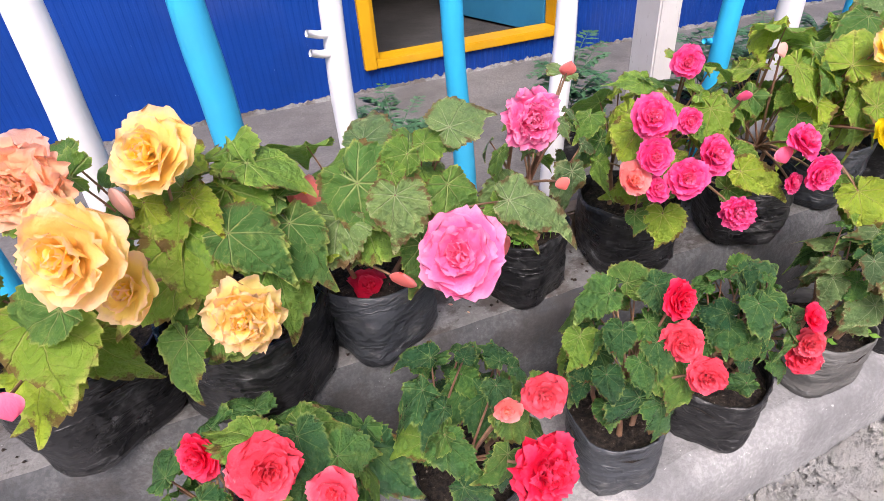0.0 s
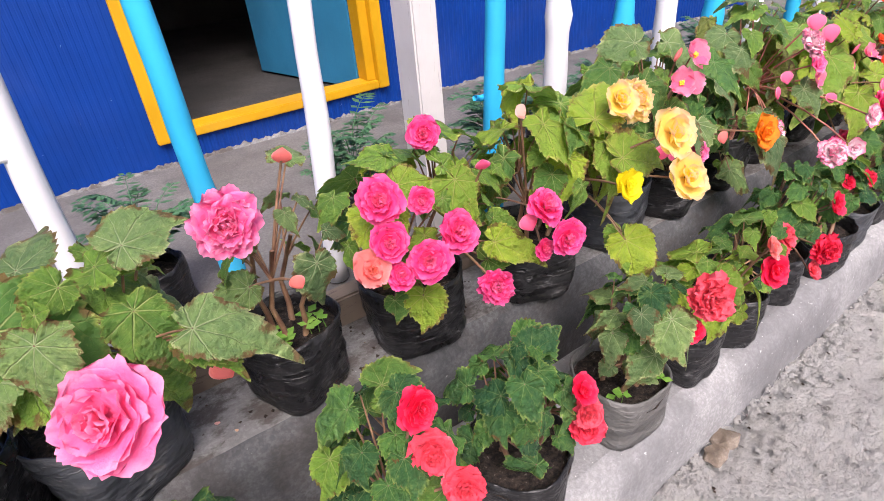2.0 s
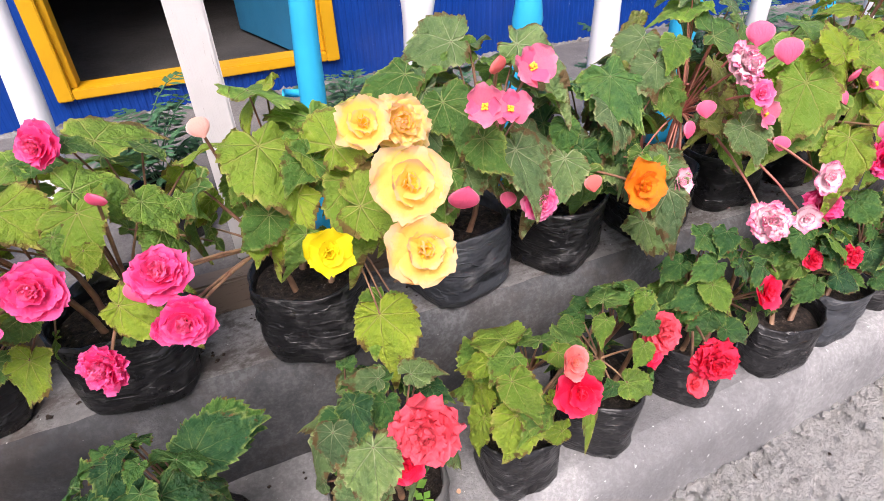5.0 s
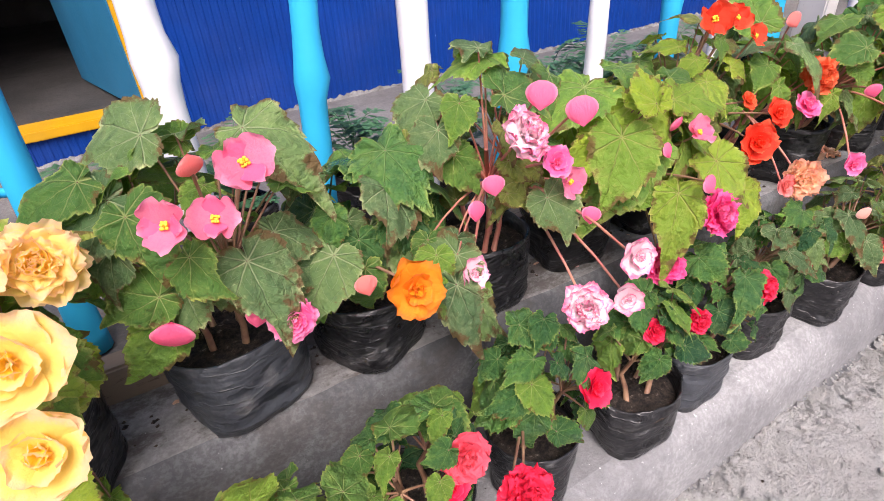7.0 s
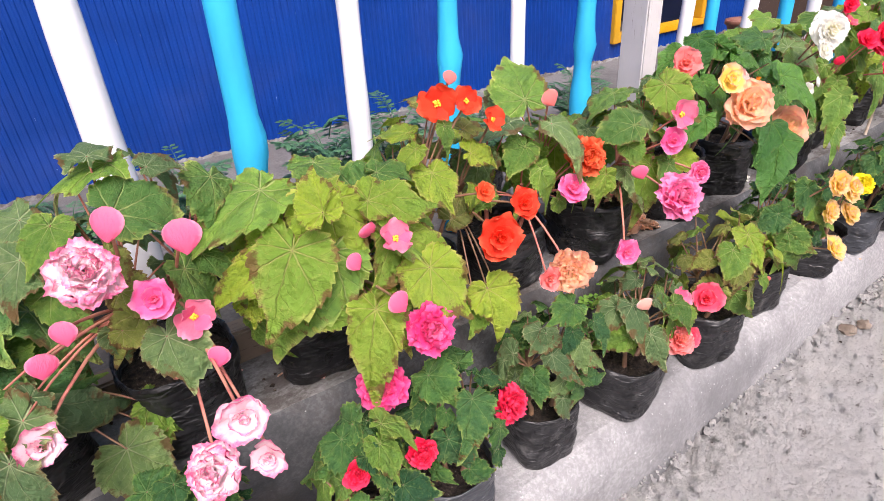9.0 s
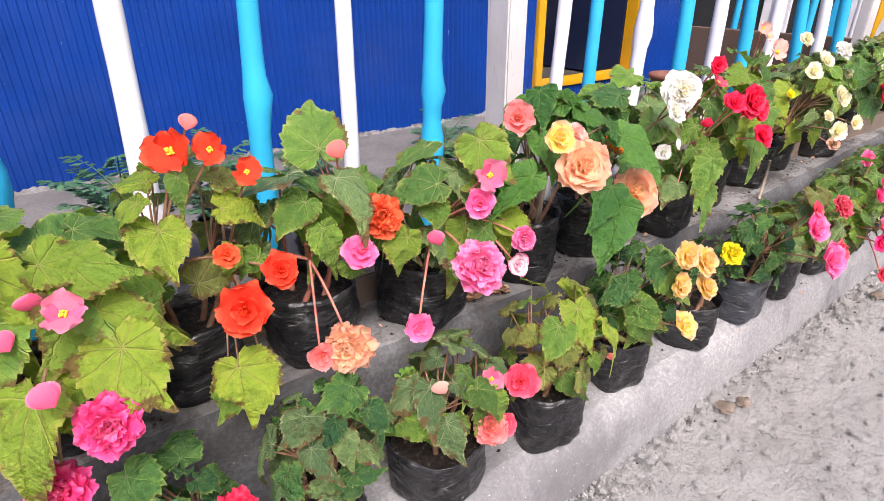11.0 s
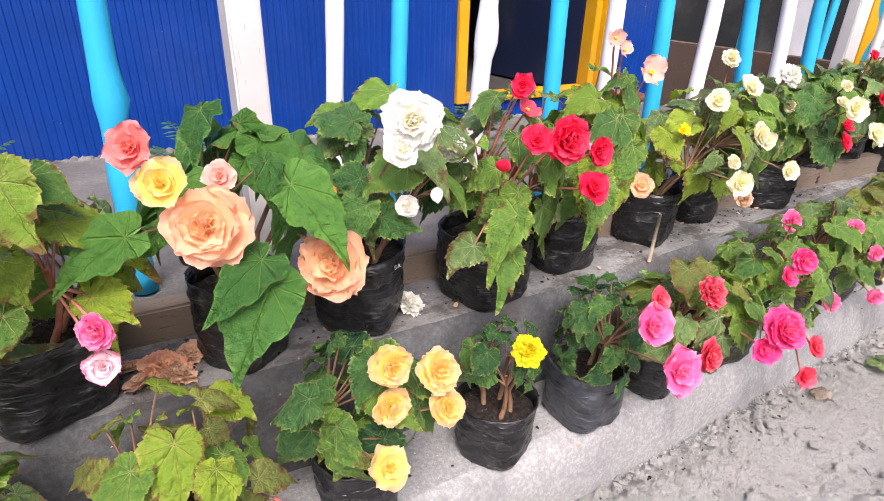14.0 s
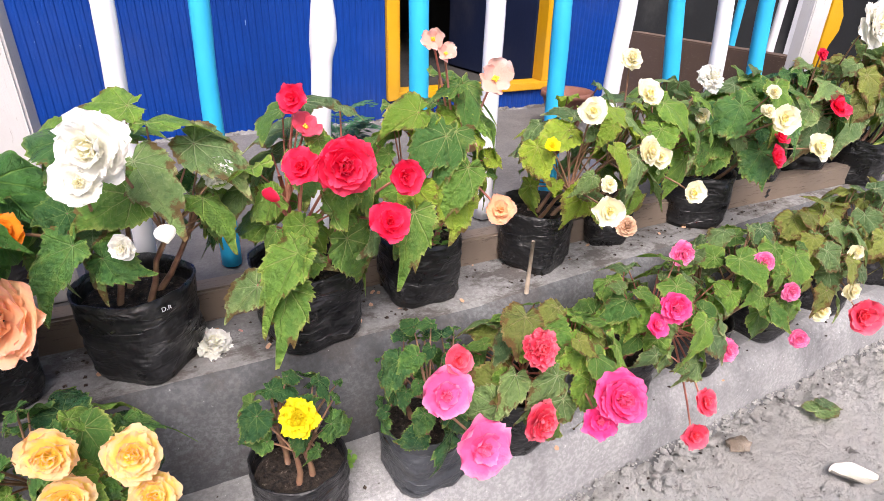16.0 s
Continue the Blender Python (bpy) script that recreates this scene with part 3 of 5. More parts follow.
KNOTS = {0.227: (), 1.577: (1.1,), 1.848: (1.02,), 2.925: (1.05,), 3.42: (1.02, 0.86), 3.168: (), 4.323: (1.12,), 2.383: (0.95,), 2.661: (0.8,)}
THICK = {-0.317: 0.038, -0.035: 0.037, 1.313: 0.029, 1.577: 0.035, 1.848: 0.031, 2.12: 0.036, 2.383: 0.035, 3.168: 0.021, 3.889: 0.023, 4.077: 0.023, 4.323: 0.026}
for k, (px, lean, col, py, tilt) in enumerate(PICKETS + PICKETS_FAR):
    p_ob = picket(px, lean, col, py, tilt, k + 3, KNOTS.get(px, ()), THICK.get(px, 0.027))
    if k == 3:
        twig_stub(p_ob, px, 1.118)
        twig_stub(p_ob, px, 1.078)
    if k == 6:
        twig_stub(p_ob, px, 0.93)


def porch_post(x0):
    ob = new("porch_post", finish_mesh("porch_post", boxed(x0, x0 + 0.072, 1.245, 1.345, 0.568, 2.9, 0.005), POSTGREY))
    tagged(ob, "square wooden porch post in worn white paint", "post", "porch posts")


porch_post(1.068)
porch_post(3.665)


# ---- leaves and flowers, built once and shared ----
def interp(table, a):
    for (a0, r0), (a1, r1) in zip(table, table[1:]):
        if a <= a1:
            t = (a - a0) / (a1 - a0)
            t = t * t * (3 - 2 * t)
            return r0 + (r1 - r0) * t
    return table[-1][1]


OVATE = [(0, 0.80), (0.15, 0.66), (0.45, 0.50), (1.1, 0.35), (1.9, 0.31), (2.6, 0.25), (3.0, 0.16), (3.15, 0.07)]
BROAD = [(0, 0.72), (0.35, 0.63), (0.9, 0.54), (1.6, 0.45), (2.3, 0.37), (2.75, 0.28), (3.02, 0.16), (3.15, 0.06)]
NARROW = [(0, 0.92), (0.28, 0.72), (0.75, 0.50), (1.4, 0.38), (2.1, 0.32), (2.7, 0.23), (3.02, 0.13), (3.15, 0.06)]
HEART = [(0, 0.82), (0.33, 0.67), (0.85, 0.52), (1.5, 0.42), (2.2, 0.36), (2.72, 0.27), (3.02, 0.15), (3.15, 0.06)]
POINTED = [(0, 0.92), (0.24, 0.72), (0.6, 0.50), (1.2, 0.36), (2.0, 0.29), (2.7, 0.22), (3.0, 0.14), (3.15, 0.06)]


def leaf_mesh(seed, material, table=HEART, lobe=0.028, droop=0.26, ruffle=0.05, tooth=0.11):
    """A lopsided begonia leaf about one unit long, tip along +Y, stalk at the origin."""
    rnd = random.Random(seed)
    sides, rings = 112, 5
    skew, ph, fold = rnd.uniform(0.66, 0.88), rnd.uniform(0, 6), rnd.uniform(-0.02, 0.22)
    verts, faces, rim = [(0, 0, 0)], [], [0.0]
    for j in range(1, rings + 1):
        f = (j / rings) ** 0.85
        for i in range(sides):
            a = -math.pi + 2 * math.pi * i / sides
            r = interp(table, abs(a)) * (skew if a > 0 else 1.0)
            r *= 1 + lobe * math.cos(a / 0.74 * 2 * math.pi) + 0.04 * noise.noise((math.cos(a) * 2, math.sin(a) * 2, seed))
            if j == rings:
                bite = tooth * (0.75 + 0.3 * noise.noise((i // 4 * 0.77, seed, 3.0)))
                r *= 1 + bite * (-0.55, -0.05, 0.3, 0.75)[i % 4 if a < 0 else 3 - i % 4]
            elif j == rings - 1:
                r *= 0.99
            r *= f
            x, y = r * math.sin(a), r * math.cos(a)
            z = -droop * r * r * (1.0 + 0.8 * max(0, math.cos(a))) + ruffle * f * f * math.sin(a * 5 + ph) + 0.012 * f * f * math.sin(a * 9 + 2 * ph)
            z += fold * abs(x) * f
            z += 0.028 * f * (0.5 - 0.5 * math.cos(a / 0.74 * 2 * math.pi)) * (1 - 0.4 * f)
            z += 0.03 * noise.noise((x * 5, y * 5, seed * 2.0))
            verts.append((x, y, z))
            rim.append(j / rings)
    for i in range(sides):
        faces.append((0, 1 + i, 1 + (i + 1) % sides))
    for j in range(rings - 1):
        b0, b1 = 1 + j * sides, 1 + (j + 1) * sides
        for i in range(sides):
            w = (i + 1) % sides
            faces.append((b0 + i, b1 + i, b1 + w, b0 + w))
    me = listed_mesh("leaf", verts, faces, material)
    att = me.attributes.new("rim", "FLOAT", "POINT")
    att.data.foreach_set("value", rim)
    return me


LEAF_MESHES = {}
for li, key in enumerate(LEAF):
    if key == "glossy":
        LEAF_MESHES[key] = [leaf_mesh(50 + i, LEAF[key], OVATE, 0.0, 0.36, 0.035, 0.022) for i in range(4)]
    elif key == "dark":
        LEAF_MESHES[key] = [leaf_mesh(70 + i, LEAF[key], (HEART, BROAD, NARROW, HEART, BROAD)[i], 0.015, 0.34, 0.075, 0.12) for i in range(5)]
    else:
        LEAF_MESHES[key] = [leaf_mesh(li * 10 + i, LEAF[key], (HEART, BROAD, NARROW, HEART, BROAD, NARROW)[i], 0.008 + 0.005 * i, 0.15 + 0.06 * i, 0.03 + 0.007 * i, 0.085) for i in range(6)]
POINTY = [leaf_mesh(90 + i, LEAF["mid"], POINTED, 0.02, 0.28, 0.05, 0.13) for i in range(4)]


def petal(verts, faces, along, ring, m, length, width, cup, ruffle, ring_value, seed, nu=9, nv=7):
    """One petal sheet placed by m: it grows along +Y and cups towards +Z."""
    base = len(verts)
    for v in range(nv):
        t = v / (nv - 1)
        w = width * (0.25 + 0.75 * math.sin(math.pi * (0.14 + 0.66 * t))) * (1.0 if t < 0.99 else 0.84)
        for u in range(nu):
            s = 2 * u / (nu - 1) - 1
            rag = noise.noise((s * 4.5 + seed * 1.3, 2.0, seed)) + 0.6 * noise.noise((s * 9.0 + seed, 7.0, seed))
            y = length * (t - 0.2 * t * s * s + 0.10 * t * t * t * rag)
            z = cup * length * (t * t * 0.9 + 0.5 * s * s * t) + ruffle * length * t * noise.noise((s * 2.2 + seed, t * 2.5, seed * 0.7)) + 0.45 * ruffle * length * t * t * noise.noise((s * 5.5 + seed, t * 1.5, seed * 1.9))
            verts.append(m @ Vector((w * s, y, z)))
            along.append(max(t, 0.55 * abs(s) + 0.4 * t))
            ring.append(ring_value)
    for v in range(nv - 1):
        for u in range(nu - 1):
            q = base + v * nu + u
            faces.append((q, q + 1, q + nu + 1, q + nu))


def flower_mesh(kind, colour, seed):
    """A flower of unit diameter that faces +Z."""
    rnd = random.Random(seed)
    verts, faces, along, ring = [], [], [], []
    if kind in ("double", "frilly"):
        rings = ((5, 0.17, 74), (6, 0.24, 56), (7, 0.33, 36), (8, 0.41, 19), (8, 0.48, 6)) if kind == "double" else ((7, 0.18, 72), (9, 0.26, 54), (10, 0.33, 36), (11, 0.41, 20), (10, 0.47, 4))
        wide, wave = (0.64, 0.17) if kind == "double" else (0.5, 0.36)
        for level, (count, length, lift) in enumerate(rings):
            f = level / (len(rings) - 1)
            for k in range(count):
                size = length * rnd.uniform(0.88, 1.1)
                m = pose(0, 0, 0.13 - 0.17 * f, 0, 0, 360 * k / count + level * 29 + rnd.uniform(-9, 9)) @ pose(0, 0.01 + 0.035 * f, 0, lift + rnd.uniform(-11, 11), rnd.uniform(-9, 9), 0)
                petal(verts, faces, along, ring, m, size, size * wide * rnd.uniform(0.9, 1.1), 0.20 - 0.10 * f, wave, f, rnd.uniform(0, 50))
    elif kind == "single":
        for k in range(4):
            size = (0.54, 0.44)[k % 2]
            m = pose(0, 0, -0.01 * k, 0, 0, k * 90 + rnd.uniform(-9, 9)) @ pose(0, 0.02, 0, 16 + rnd.uniform(-8, 14), 0, 0)
            petal(verts, faces, along, ring, m, size, size * (0.72, 0.5)[k % 2], 0.2, 0.16, 0.35 + 0.65 * (k % 2), rnd.uniform(0, 50))
    elif kind == "half":
        for level, (count, length, lift, wide) in enumerate(((6, 0.2, 66, 0.6), (5, 0.33, 36, 0.62), (6, 0.52, 11, 0.66))):
            f = level / 2
            for k in range(count):
                size = length * rnd.uniform(0.86, 1.08)
                m = pose(0, 0, 0.06 - 0.06 * f - 0.006 * k, 0, 0, 360 * k / count + 37 * level + rnd.uniform(-10, 10)) @ pose(0, 0.01, 0, lift + rnd.uniform(-10, 10), rnd.uniform(-8, 8), 0)
                petal(verts, faces, along, ring, m, size, size * wide * rnd.uniform(0.9, 1.1), 0.16, 0.15, 0.15 + 0.85 * f, rnd.uniform(0, 50))
    else:
        for side in (-1, 1):
            base, nu, nv = len(verts), 11, 9
            for v in range(nv):
                t = v / (nv - 1)
                w = 0.47 * math.sin(math.pi * (0.05 + 0.93 * t ** 0.85)) ** 0.7
                for u in range(nu):
                    q = 2 * u / (nu - 1) - 1
                    puff = 0.13 * math.sqrt(max(0.0, 1 - q * q)) * math.sin(math.pi * (0.08 + 0.86 * t))
                    tip = 0.05 * t * (1 - q * q)
                    verts.append(Vector((w * q, side * (puff + 0.004), -0.42 + 0.8 * t + tip + 0.02 * noise.noise((q * 2, t * 2, seed + side)))))
                    along.append(0.45 + 0.55 * abs(q) ** 3)
                    ring.append(0.35 + 0.5 * t)
            for v in range(nv - 1):
                for u in range(nu - 1):
                    k = base + v * nu + u
                    faces.append((k, k + 1, k + nu + 1, k + nu) if side < 0 else (k, k + nu, k + nu + 1, k + 1))
    me = listed_mesh("flower", verts, faces, PETAL[colour])
    for name, values in (("along", along), ("ring", ring)):
        att = me.attributes.new(name, "FLOAT", "POINT")
        att.data.foreach_set("value", values)
    return me


FLOWERS = {}


def flower_data(kind, colour, seed):
    key = (kind, colour, seed % 3)
    if key not in FLOWERS:
        FLOWERS[key] = flower_mesh(kind, colour, 17 * (seed % 3) + len(kind) * 5)
    return FLOWERS[key]


def stamen_mesh():
    bm = bmesh.new()
    rnd = random.Random(4)
    for k in range(16):
        geo = bmesh.ops.create_icosphere(bm, subdivisions=1, radius=0.035)
        bmesh.ops.translate(bm, vec=(rnd.uniform(-0.07, 0.07), rnd.uniform(-0.07, 0.07), rnd.uniform(0.03, 0.10)), verts=geo["verts"])
    return finish_mesh("stamen_head", bm, STAMEN, True)


STAMENS = stamen_mesh()


# ---- grow bags ----
def bag_meshes(r, h, seed, material):
    rnd = random.Random(seed)
    sides, levels = 44, 13
    pts, faces = [], []
    twist = rnd.uniform(0, 1.5)
    for j in range(levels):
        t = j / (levels - 1)
        for i in range(sides):
            a = 2 * math.pi * i / sides
            sq = 1 + 0.095 * (1 - 0.75 * t) * math.cos(4 * (a + twist))
            rad = r * (0.89 + 0.11 * t ** 0.8) * sq
            if j == 0:
                rad *= 0.95
            rad *= 1 + 0.045 * noise.noise((math.cos(a) * 1.6 + seed, math.sin(a) * 1.6, t * 2.2)) + 0.03 * noise.noise((math.cos(a) * 4, math.sin(a) * 4, t * 4 + seed))
            rad += 0.007 * noise.noise((math.cos(a) * 1.4, math.sin(a) * 1.4, t * 9 + seed * 2)) + 0.0035 * noise.noise((math.cos(a) * 6, math.sin(a) * 6, t * 20 + seed))
            z = h * t * (1 + 0.05 * (t > 0.8) * noise.noise((math.cos(a) * 1.3, math.sin(a) * 1.3, seed * 3)))
            pts.append((rad * math.cos(a), rad * math.sin(a), max(0.0, z + (0.006 if 0 < j < 2 else 0))))
    for f, drop in ((0.965, 0.0), (0.95, 0.03), (0.92, 0.07)):
        for i in range(sides):
            x, y, z = pts[(levels - 1) * sides + i]
            pts.append((x * f, y * f, z - drop))
    for j in range(levels + 2):
        for i in range(sides):
            w = (i + 1) % sides
            faces.append((j * sides + i, j * sides + w, (j + 1) * sides + w, (j + 1) * sides + i))
    faces.append(tuple(range(sides))[::-1])
    bag = listed_mesh("grow_bag", pts, faces, material)
    spts, sfaces = [(0, 0, h - 0.03)], []
    for j in range(1, 8):
        for i in range(24):
            a = 2 * math.pi * i / 24
            q = r * 0.955 * j / 7
            spts.append((q * math.cos(a), q * math.sin(a), h - 0.036 + 0.012 * noise.noise((q * math.cos(a) * 30, q * math.sin(a) * 30, seed)) - 0.006 * (j == 7)))
    for i in range(24):
        sfaces.append((0, 1 + i, 1 + (i + 1) % 24))
    for j in range(6):
        for i in range(24):
            w = (i + 1) % 24
            sfaces.append((1 + j * 24 + i, 1 + (j + 1) * 24 + i, 1 + (j + 1) * 24 + w, 1 + j * 24 + w))
    return bag, listed_mesh("soil", spts, sfaces, SOIL)


def facing(n, tip, spin=0.0):
    """A turn that lays +Z along n, with +Y towards tip."""
    z = Vector(n).normalized()
    y = Vector(tip) - z * z.dot(Vector(tip))
    y = y.normalized() if y.length > 1e-4 else z.orthogonal()
    x = y.cross(z)
    m = Matrix((x, y, z)).transposed().to_4x4()
    return m @ pose(0, 0, 0, 0, 0, spin)


SERIAL = [0]


def begonia(x, y, z, r, h, label, leaf="mid", count=24, size=0.12, crown=(0, -0.05, 0.36), spread=(0.17, 0.15, 0.15), flowers=(), bag=None,
            stem="brown", tall=(), leaves=(), weeds=0, stake=None, group="potted begonias on the steps", low=0.0):
    """A begonia in a grow bag. flowers: (x, y, z, diameter, kind, colour) in the world; leaves: (x, y, z, size, tip) in the world, the tip by the clock in degrees."""
    SERIAL[0] += 1
    seed = SERIAL[0]
    rnd = random.Random(seed * 31)
    root = new("potted_begonia")
    root.location = (x, y, z)
    tagged(root, label, "potted plant", group)
    o = Vector((x, y, z))
    r, h = r * 1.21, h + 0.012
    if x > 4.6:
        count, size = int(count * 1.45), size * 1.08
    bmesh_, smesh = bag_meshes(r, h, seed, bag or BAG)
    b_ob = new("grow_bag", bmesh_)
    b_ob.parent = root
    s_ob = new("soil", smesh)
    s_ob.parent = root
    top = Vector((0, 0, h - 0.035))
    cc = Vector(crown)
    mains = []
    for k in range(4):
        a = k * 1.7 + rnd.uniform(0, 1)
        foot_p = top + Vector((0.35 * r * math.cos(a), 0.35 * r * math.sin(a), -0.01))
        head = cc + Vector((0.55 * spread[0] * math.cos(a), 0.5 * spread[1] * math.sin(a), rnd.uniform(-0.3, 0.25) * spread[2]))
        mid = (foot_p * 0.6 + head * 0.4) + Vector((rnd.uniform(-0.02, 0.02), rnd.uniform(-0.02, 0.02), 0.02))
        sv, sf = [], []
        tube(sv, sf, [foot_p, foot_p * 0.5 + mid * 0.5 + Vector((0.004, 0, 0)), mid, head], 0.0072, 0.0042)
        new("stem", listed_mesh("stem", sv, sf, STEM[stem])).parent = root
        mains.append((foot_p, mid, head))

    def branch(target, r0, r1, name):
        verts, faces = [], []
        best = min(mains, key=lambda q: (q[2] - target).length)
        start = best[1] * 0.5 + best[2] * 0.5
        bend = (start + target) / 2 + Vector((0, 0, 0.14 * (target - start).length * (0.5 if target.z > start.z else 1.0)))
        pth = [start * (1 - t) ** 2 + bend * 2 * t * (1 - t) + target * t * t for t in (0, 0.25, 0.5, 0.75, 1)]
        tube(verts, faces, pth, r0, r1, 5)
        new(name, listed_mesh(name, verts, faces, STEM[stem])).parent = root

    def put_leaf(p, s, n, tip, kind):
        ob = new("leaf", rnd.choice(POINTY) if kind == "pointed" else rnd.choice(LEAF_MESHES[kind]))
        ob.parent = root
        ob.matrix_basis = Matrix.Translation(p) @ facing(n, tip) @ Matrix.Diagonal((s * rnd.choice((-1, 1)) * rnd.uniform(0.88, 1.1), s, s, 1))
        branch(p, 0.0028, 0.0016, "leaf_stalk")

    blooms = [(Vector(f[:3]) - o, f[3]) for f in flowers]
    eye_side = Vector((-0.25, -0.85, 0.55)).normalized()
    kinds = leaf if isinstance(leaf, tuple) else (leaf,)
    count = int(count * 1.3)
    made = 0
    tries = 0
    while made < count and tries < count * 6:
        tries += 1
        u = (made + 0.5) / count
        zc = 1.0 - (1.5 + low) * u + rnd.uniform(-0.12, 0.12)
        zc = max(-0.95, min(1.0, zc))
        a = made * 2.399 + rnd.uniform(-0.35, 0.35) + tries * 0.3
        q = math.sqrt(max(0.0, 1 - zc * zc))
        d = Vector((q * math.cos(a), q * math.sin(a), zc))
        k = rnd.uniform(0.72, 1.05)
        p = cc + Vector((d.x * spread[0], d.y * spread[1], d.z * spread[2])) * k
        s = 1.08 * size * (rnd.uniform(0.75, 1.25) if rnd.random() < 0.65 else rnd.uniform(0.42, 0.75))
        if any((p - b).length < 0.42 * dia + 0.1 * s and (p - b).dot(eye_side) > -0.02 for b, dia in blooms):
            continue
        if any(((b - p) - eye_side * (b - p).dot(eye_side)).length < 0.36 * dia and (p - b).dot(eye_side) > 0 for b, dia in blooms):
            continue
        if p.z < h + 0.01 and Vector((p.x, p.y, 0)).length < r * 1.05:
            p.z = h + rnd.uniform(0.015, 0.05)
        n = (d * 0.75 + Vector((0, -0.25, 0.75)) + Vector((rnd.uniform(-0.6, 0.6), rnd.uniform(-0.5, 0.5), rnd.uniform(-0.35, 0.2)))).normalized()
        tip = Vector((d.x, d.y, -0.75 + 0.9 * rnd.random())) + Vector((rnd.uniform(-0.8, 0.8), rnd.uniform(-0.8, 0.8), 0))
        back = tip - n * n.dot(tip)
        put_leaf(p - back.normalized() * 0.12 * s, s, n, tip, rnd.choice(kinds))
        made += 1
    for lx, ly, lz, s, clock in leaves:
        t = radians(clock)
        tip = Vector((0.28, 0.45, 0.85)) * math.cos(t) + Vector((0.87, -0.5, 0.0)) * math.sin(t)
        n = Vector((-0.3 + rnd.uniform(-0.2, 0.2), -0.6, 0.75 + rnd.uniform(-0.2, 0.2)))
        put_leaf(Vector((lx, ly, lz)) - o, s, n, tip, kinds[0])
        for k in range(2):
            aside = Vector((rnd.uniform(-0.055, 0.055), rnd.uniform(0.015, 0.06), rnd.uniform(-0.05, 0.045)))
            n2 = n + Vector((rnd.uniform(-0.5, 0.5), rnd.uniform(-0.3, 0.3), rnd.uniform(-0.3, 0.3)))
            tip2 = tip + Vector((rnd.uniform(-0.8, 0.8), rnd.uniform(-0.4, 0.4), rnd.uniform(-0.6, 0.5)))
            put_leaf(Vector((lx, ly, lz)) - o + aside, s * rnd.uniform(0.5, 0.85), n2, tip2, rnd.choice(kinds))
    for k, (fx, fy, fz, dia, kind, colour) in enumerate(flowers):
        p = Vector((fx, fy, fz)) - o
        colour = "rosebud" if kind in ("bud", "single") and colour in ("pink", "hotpink") else colour
        n = (Vector((-0.22, -0.85, 0.5)) + Vector((rnd.uniform(-0.4, 0.4), rnd.uniform(-0.25, 0.25), rnd.uniform(-0.3, 0.3)))).normalized()
        if kind == "bud":
            n = Vector((rnd.uniform(-0.5, 0.5), -0.3, 0.8 if rnd.random() < 0.3 else -1.0)).normalized()
        ob = new("flower" if kind != "bud" else "flower_bud", flower_data(kind, colour, seed + k))
        ob.parent = root
        grow = {"double": 0.91, "frilly": 0.94, "bud": 0.82}.get(kind, 0.96)
        ob.matrix_basis = Matrix.Translation(p) @ facing(n, (0.3, 0, -1) if kind != "bud" else (0.3, 0.95, 0.1), rnd.uniform(0, 360) if kind != "bud" else rnd.uniform(-40, 40)) @ Matrix.Diagonal((dia * grow,) * 3 + (1,))
        if kind == "single":
            st = new("stamen_head", STAMENS)
            st.parent = ob
        branch(p - n * 0.12 * dia, 0.0034, 0.0024, "flower_stalk")
    if stake:
        bm = boxed(-0.009, 0.009, -0.004, 0.004, h - 0.08, stake, 0.0015)
        s2 = part("stake", bm, STAKE, root, "split grey wooden plant stake")
        s2.matrix_basis = pose(-0.01, -0.03, 0, 4, 3, 10)
    if weeds:
        for k in range(weeds):
            wv, wf = [], []
            a, q = rnd.uniform(3.4, 6.0), r * rnd.uniform(0.4, 0.8)
            c0 = Vector((q * math.cos(a), q * math.sin(a), h - 0.03))
            up = c0 + Vector((rnd.uniform(-0.01, 0.01), rnd.uniform(-0.015, 0.005), rnd.uniform(0.02, 0.05)))
            tube(wv, wf, [c0, (c0 + up) / 2, up], 0.0012, 0.0009, 4)
            for j in range(3):
                t = j * 2.1 + rnd.uniform(0, 1)
                e = Vector((math.cos(t), math.sin(t), 0.15))
                sd = Vector((-math.sin(t), math.cos(t), 0))
                L = rnd.uniform(0.016, 0.03)
                i0 = len(wv)
                wv.extend([up, up + e * L * 0.5 + sd * L * 0.4, up + e * L, up + e * L * 0.5 - sd * L * 0.4, up + e * L * 0.5 + Vector((0, 0, -0.002))])
                wf.extend([(i0, i0 + 1, i0 + 4), (i0 + 1, i0 + 2, i0 + 4), (i0 + 2, i0 + 3, i0 + 4), (i0 + 3, i0, i0 + 4)])
            new("weed", listed_mesh("weed", wv, wf, WEED)).parent = root
    return root


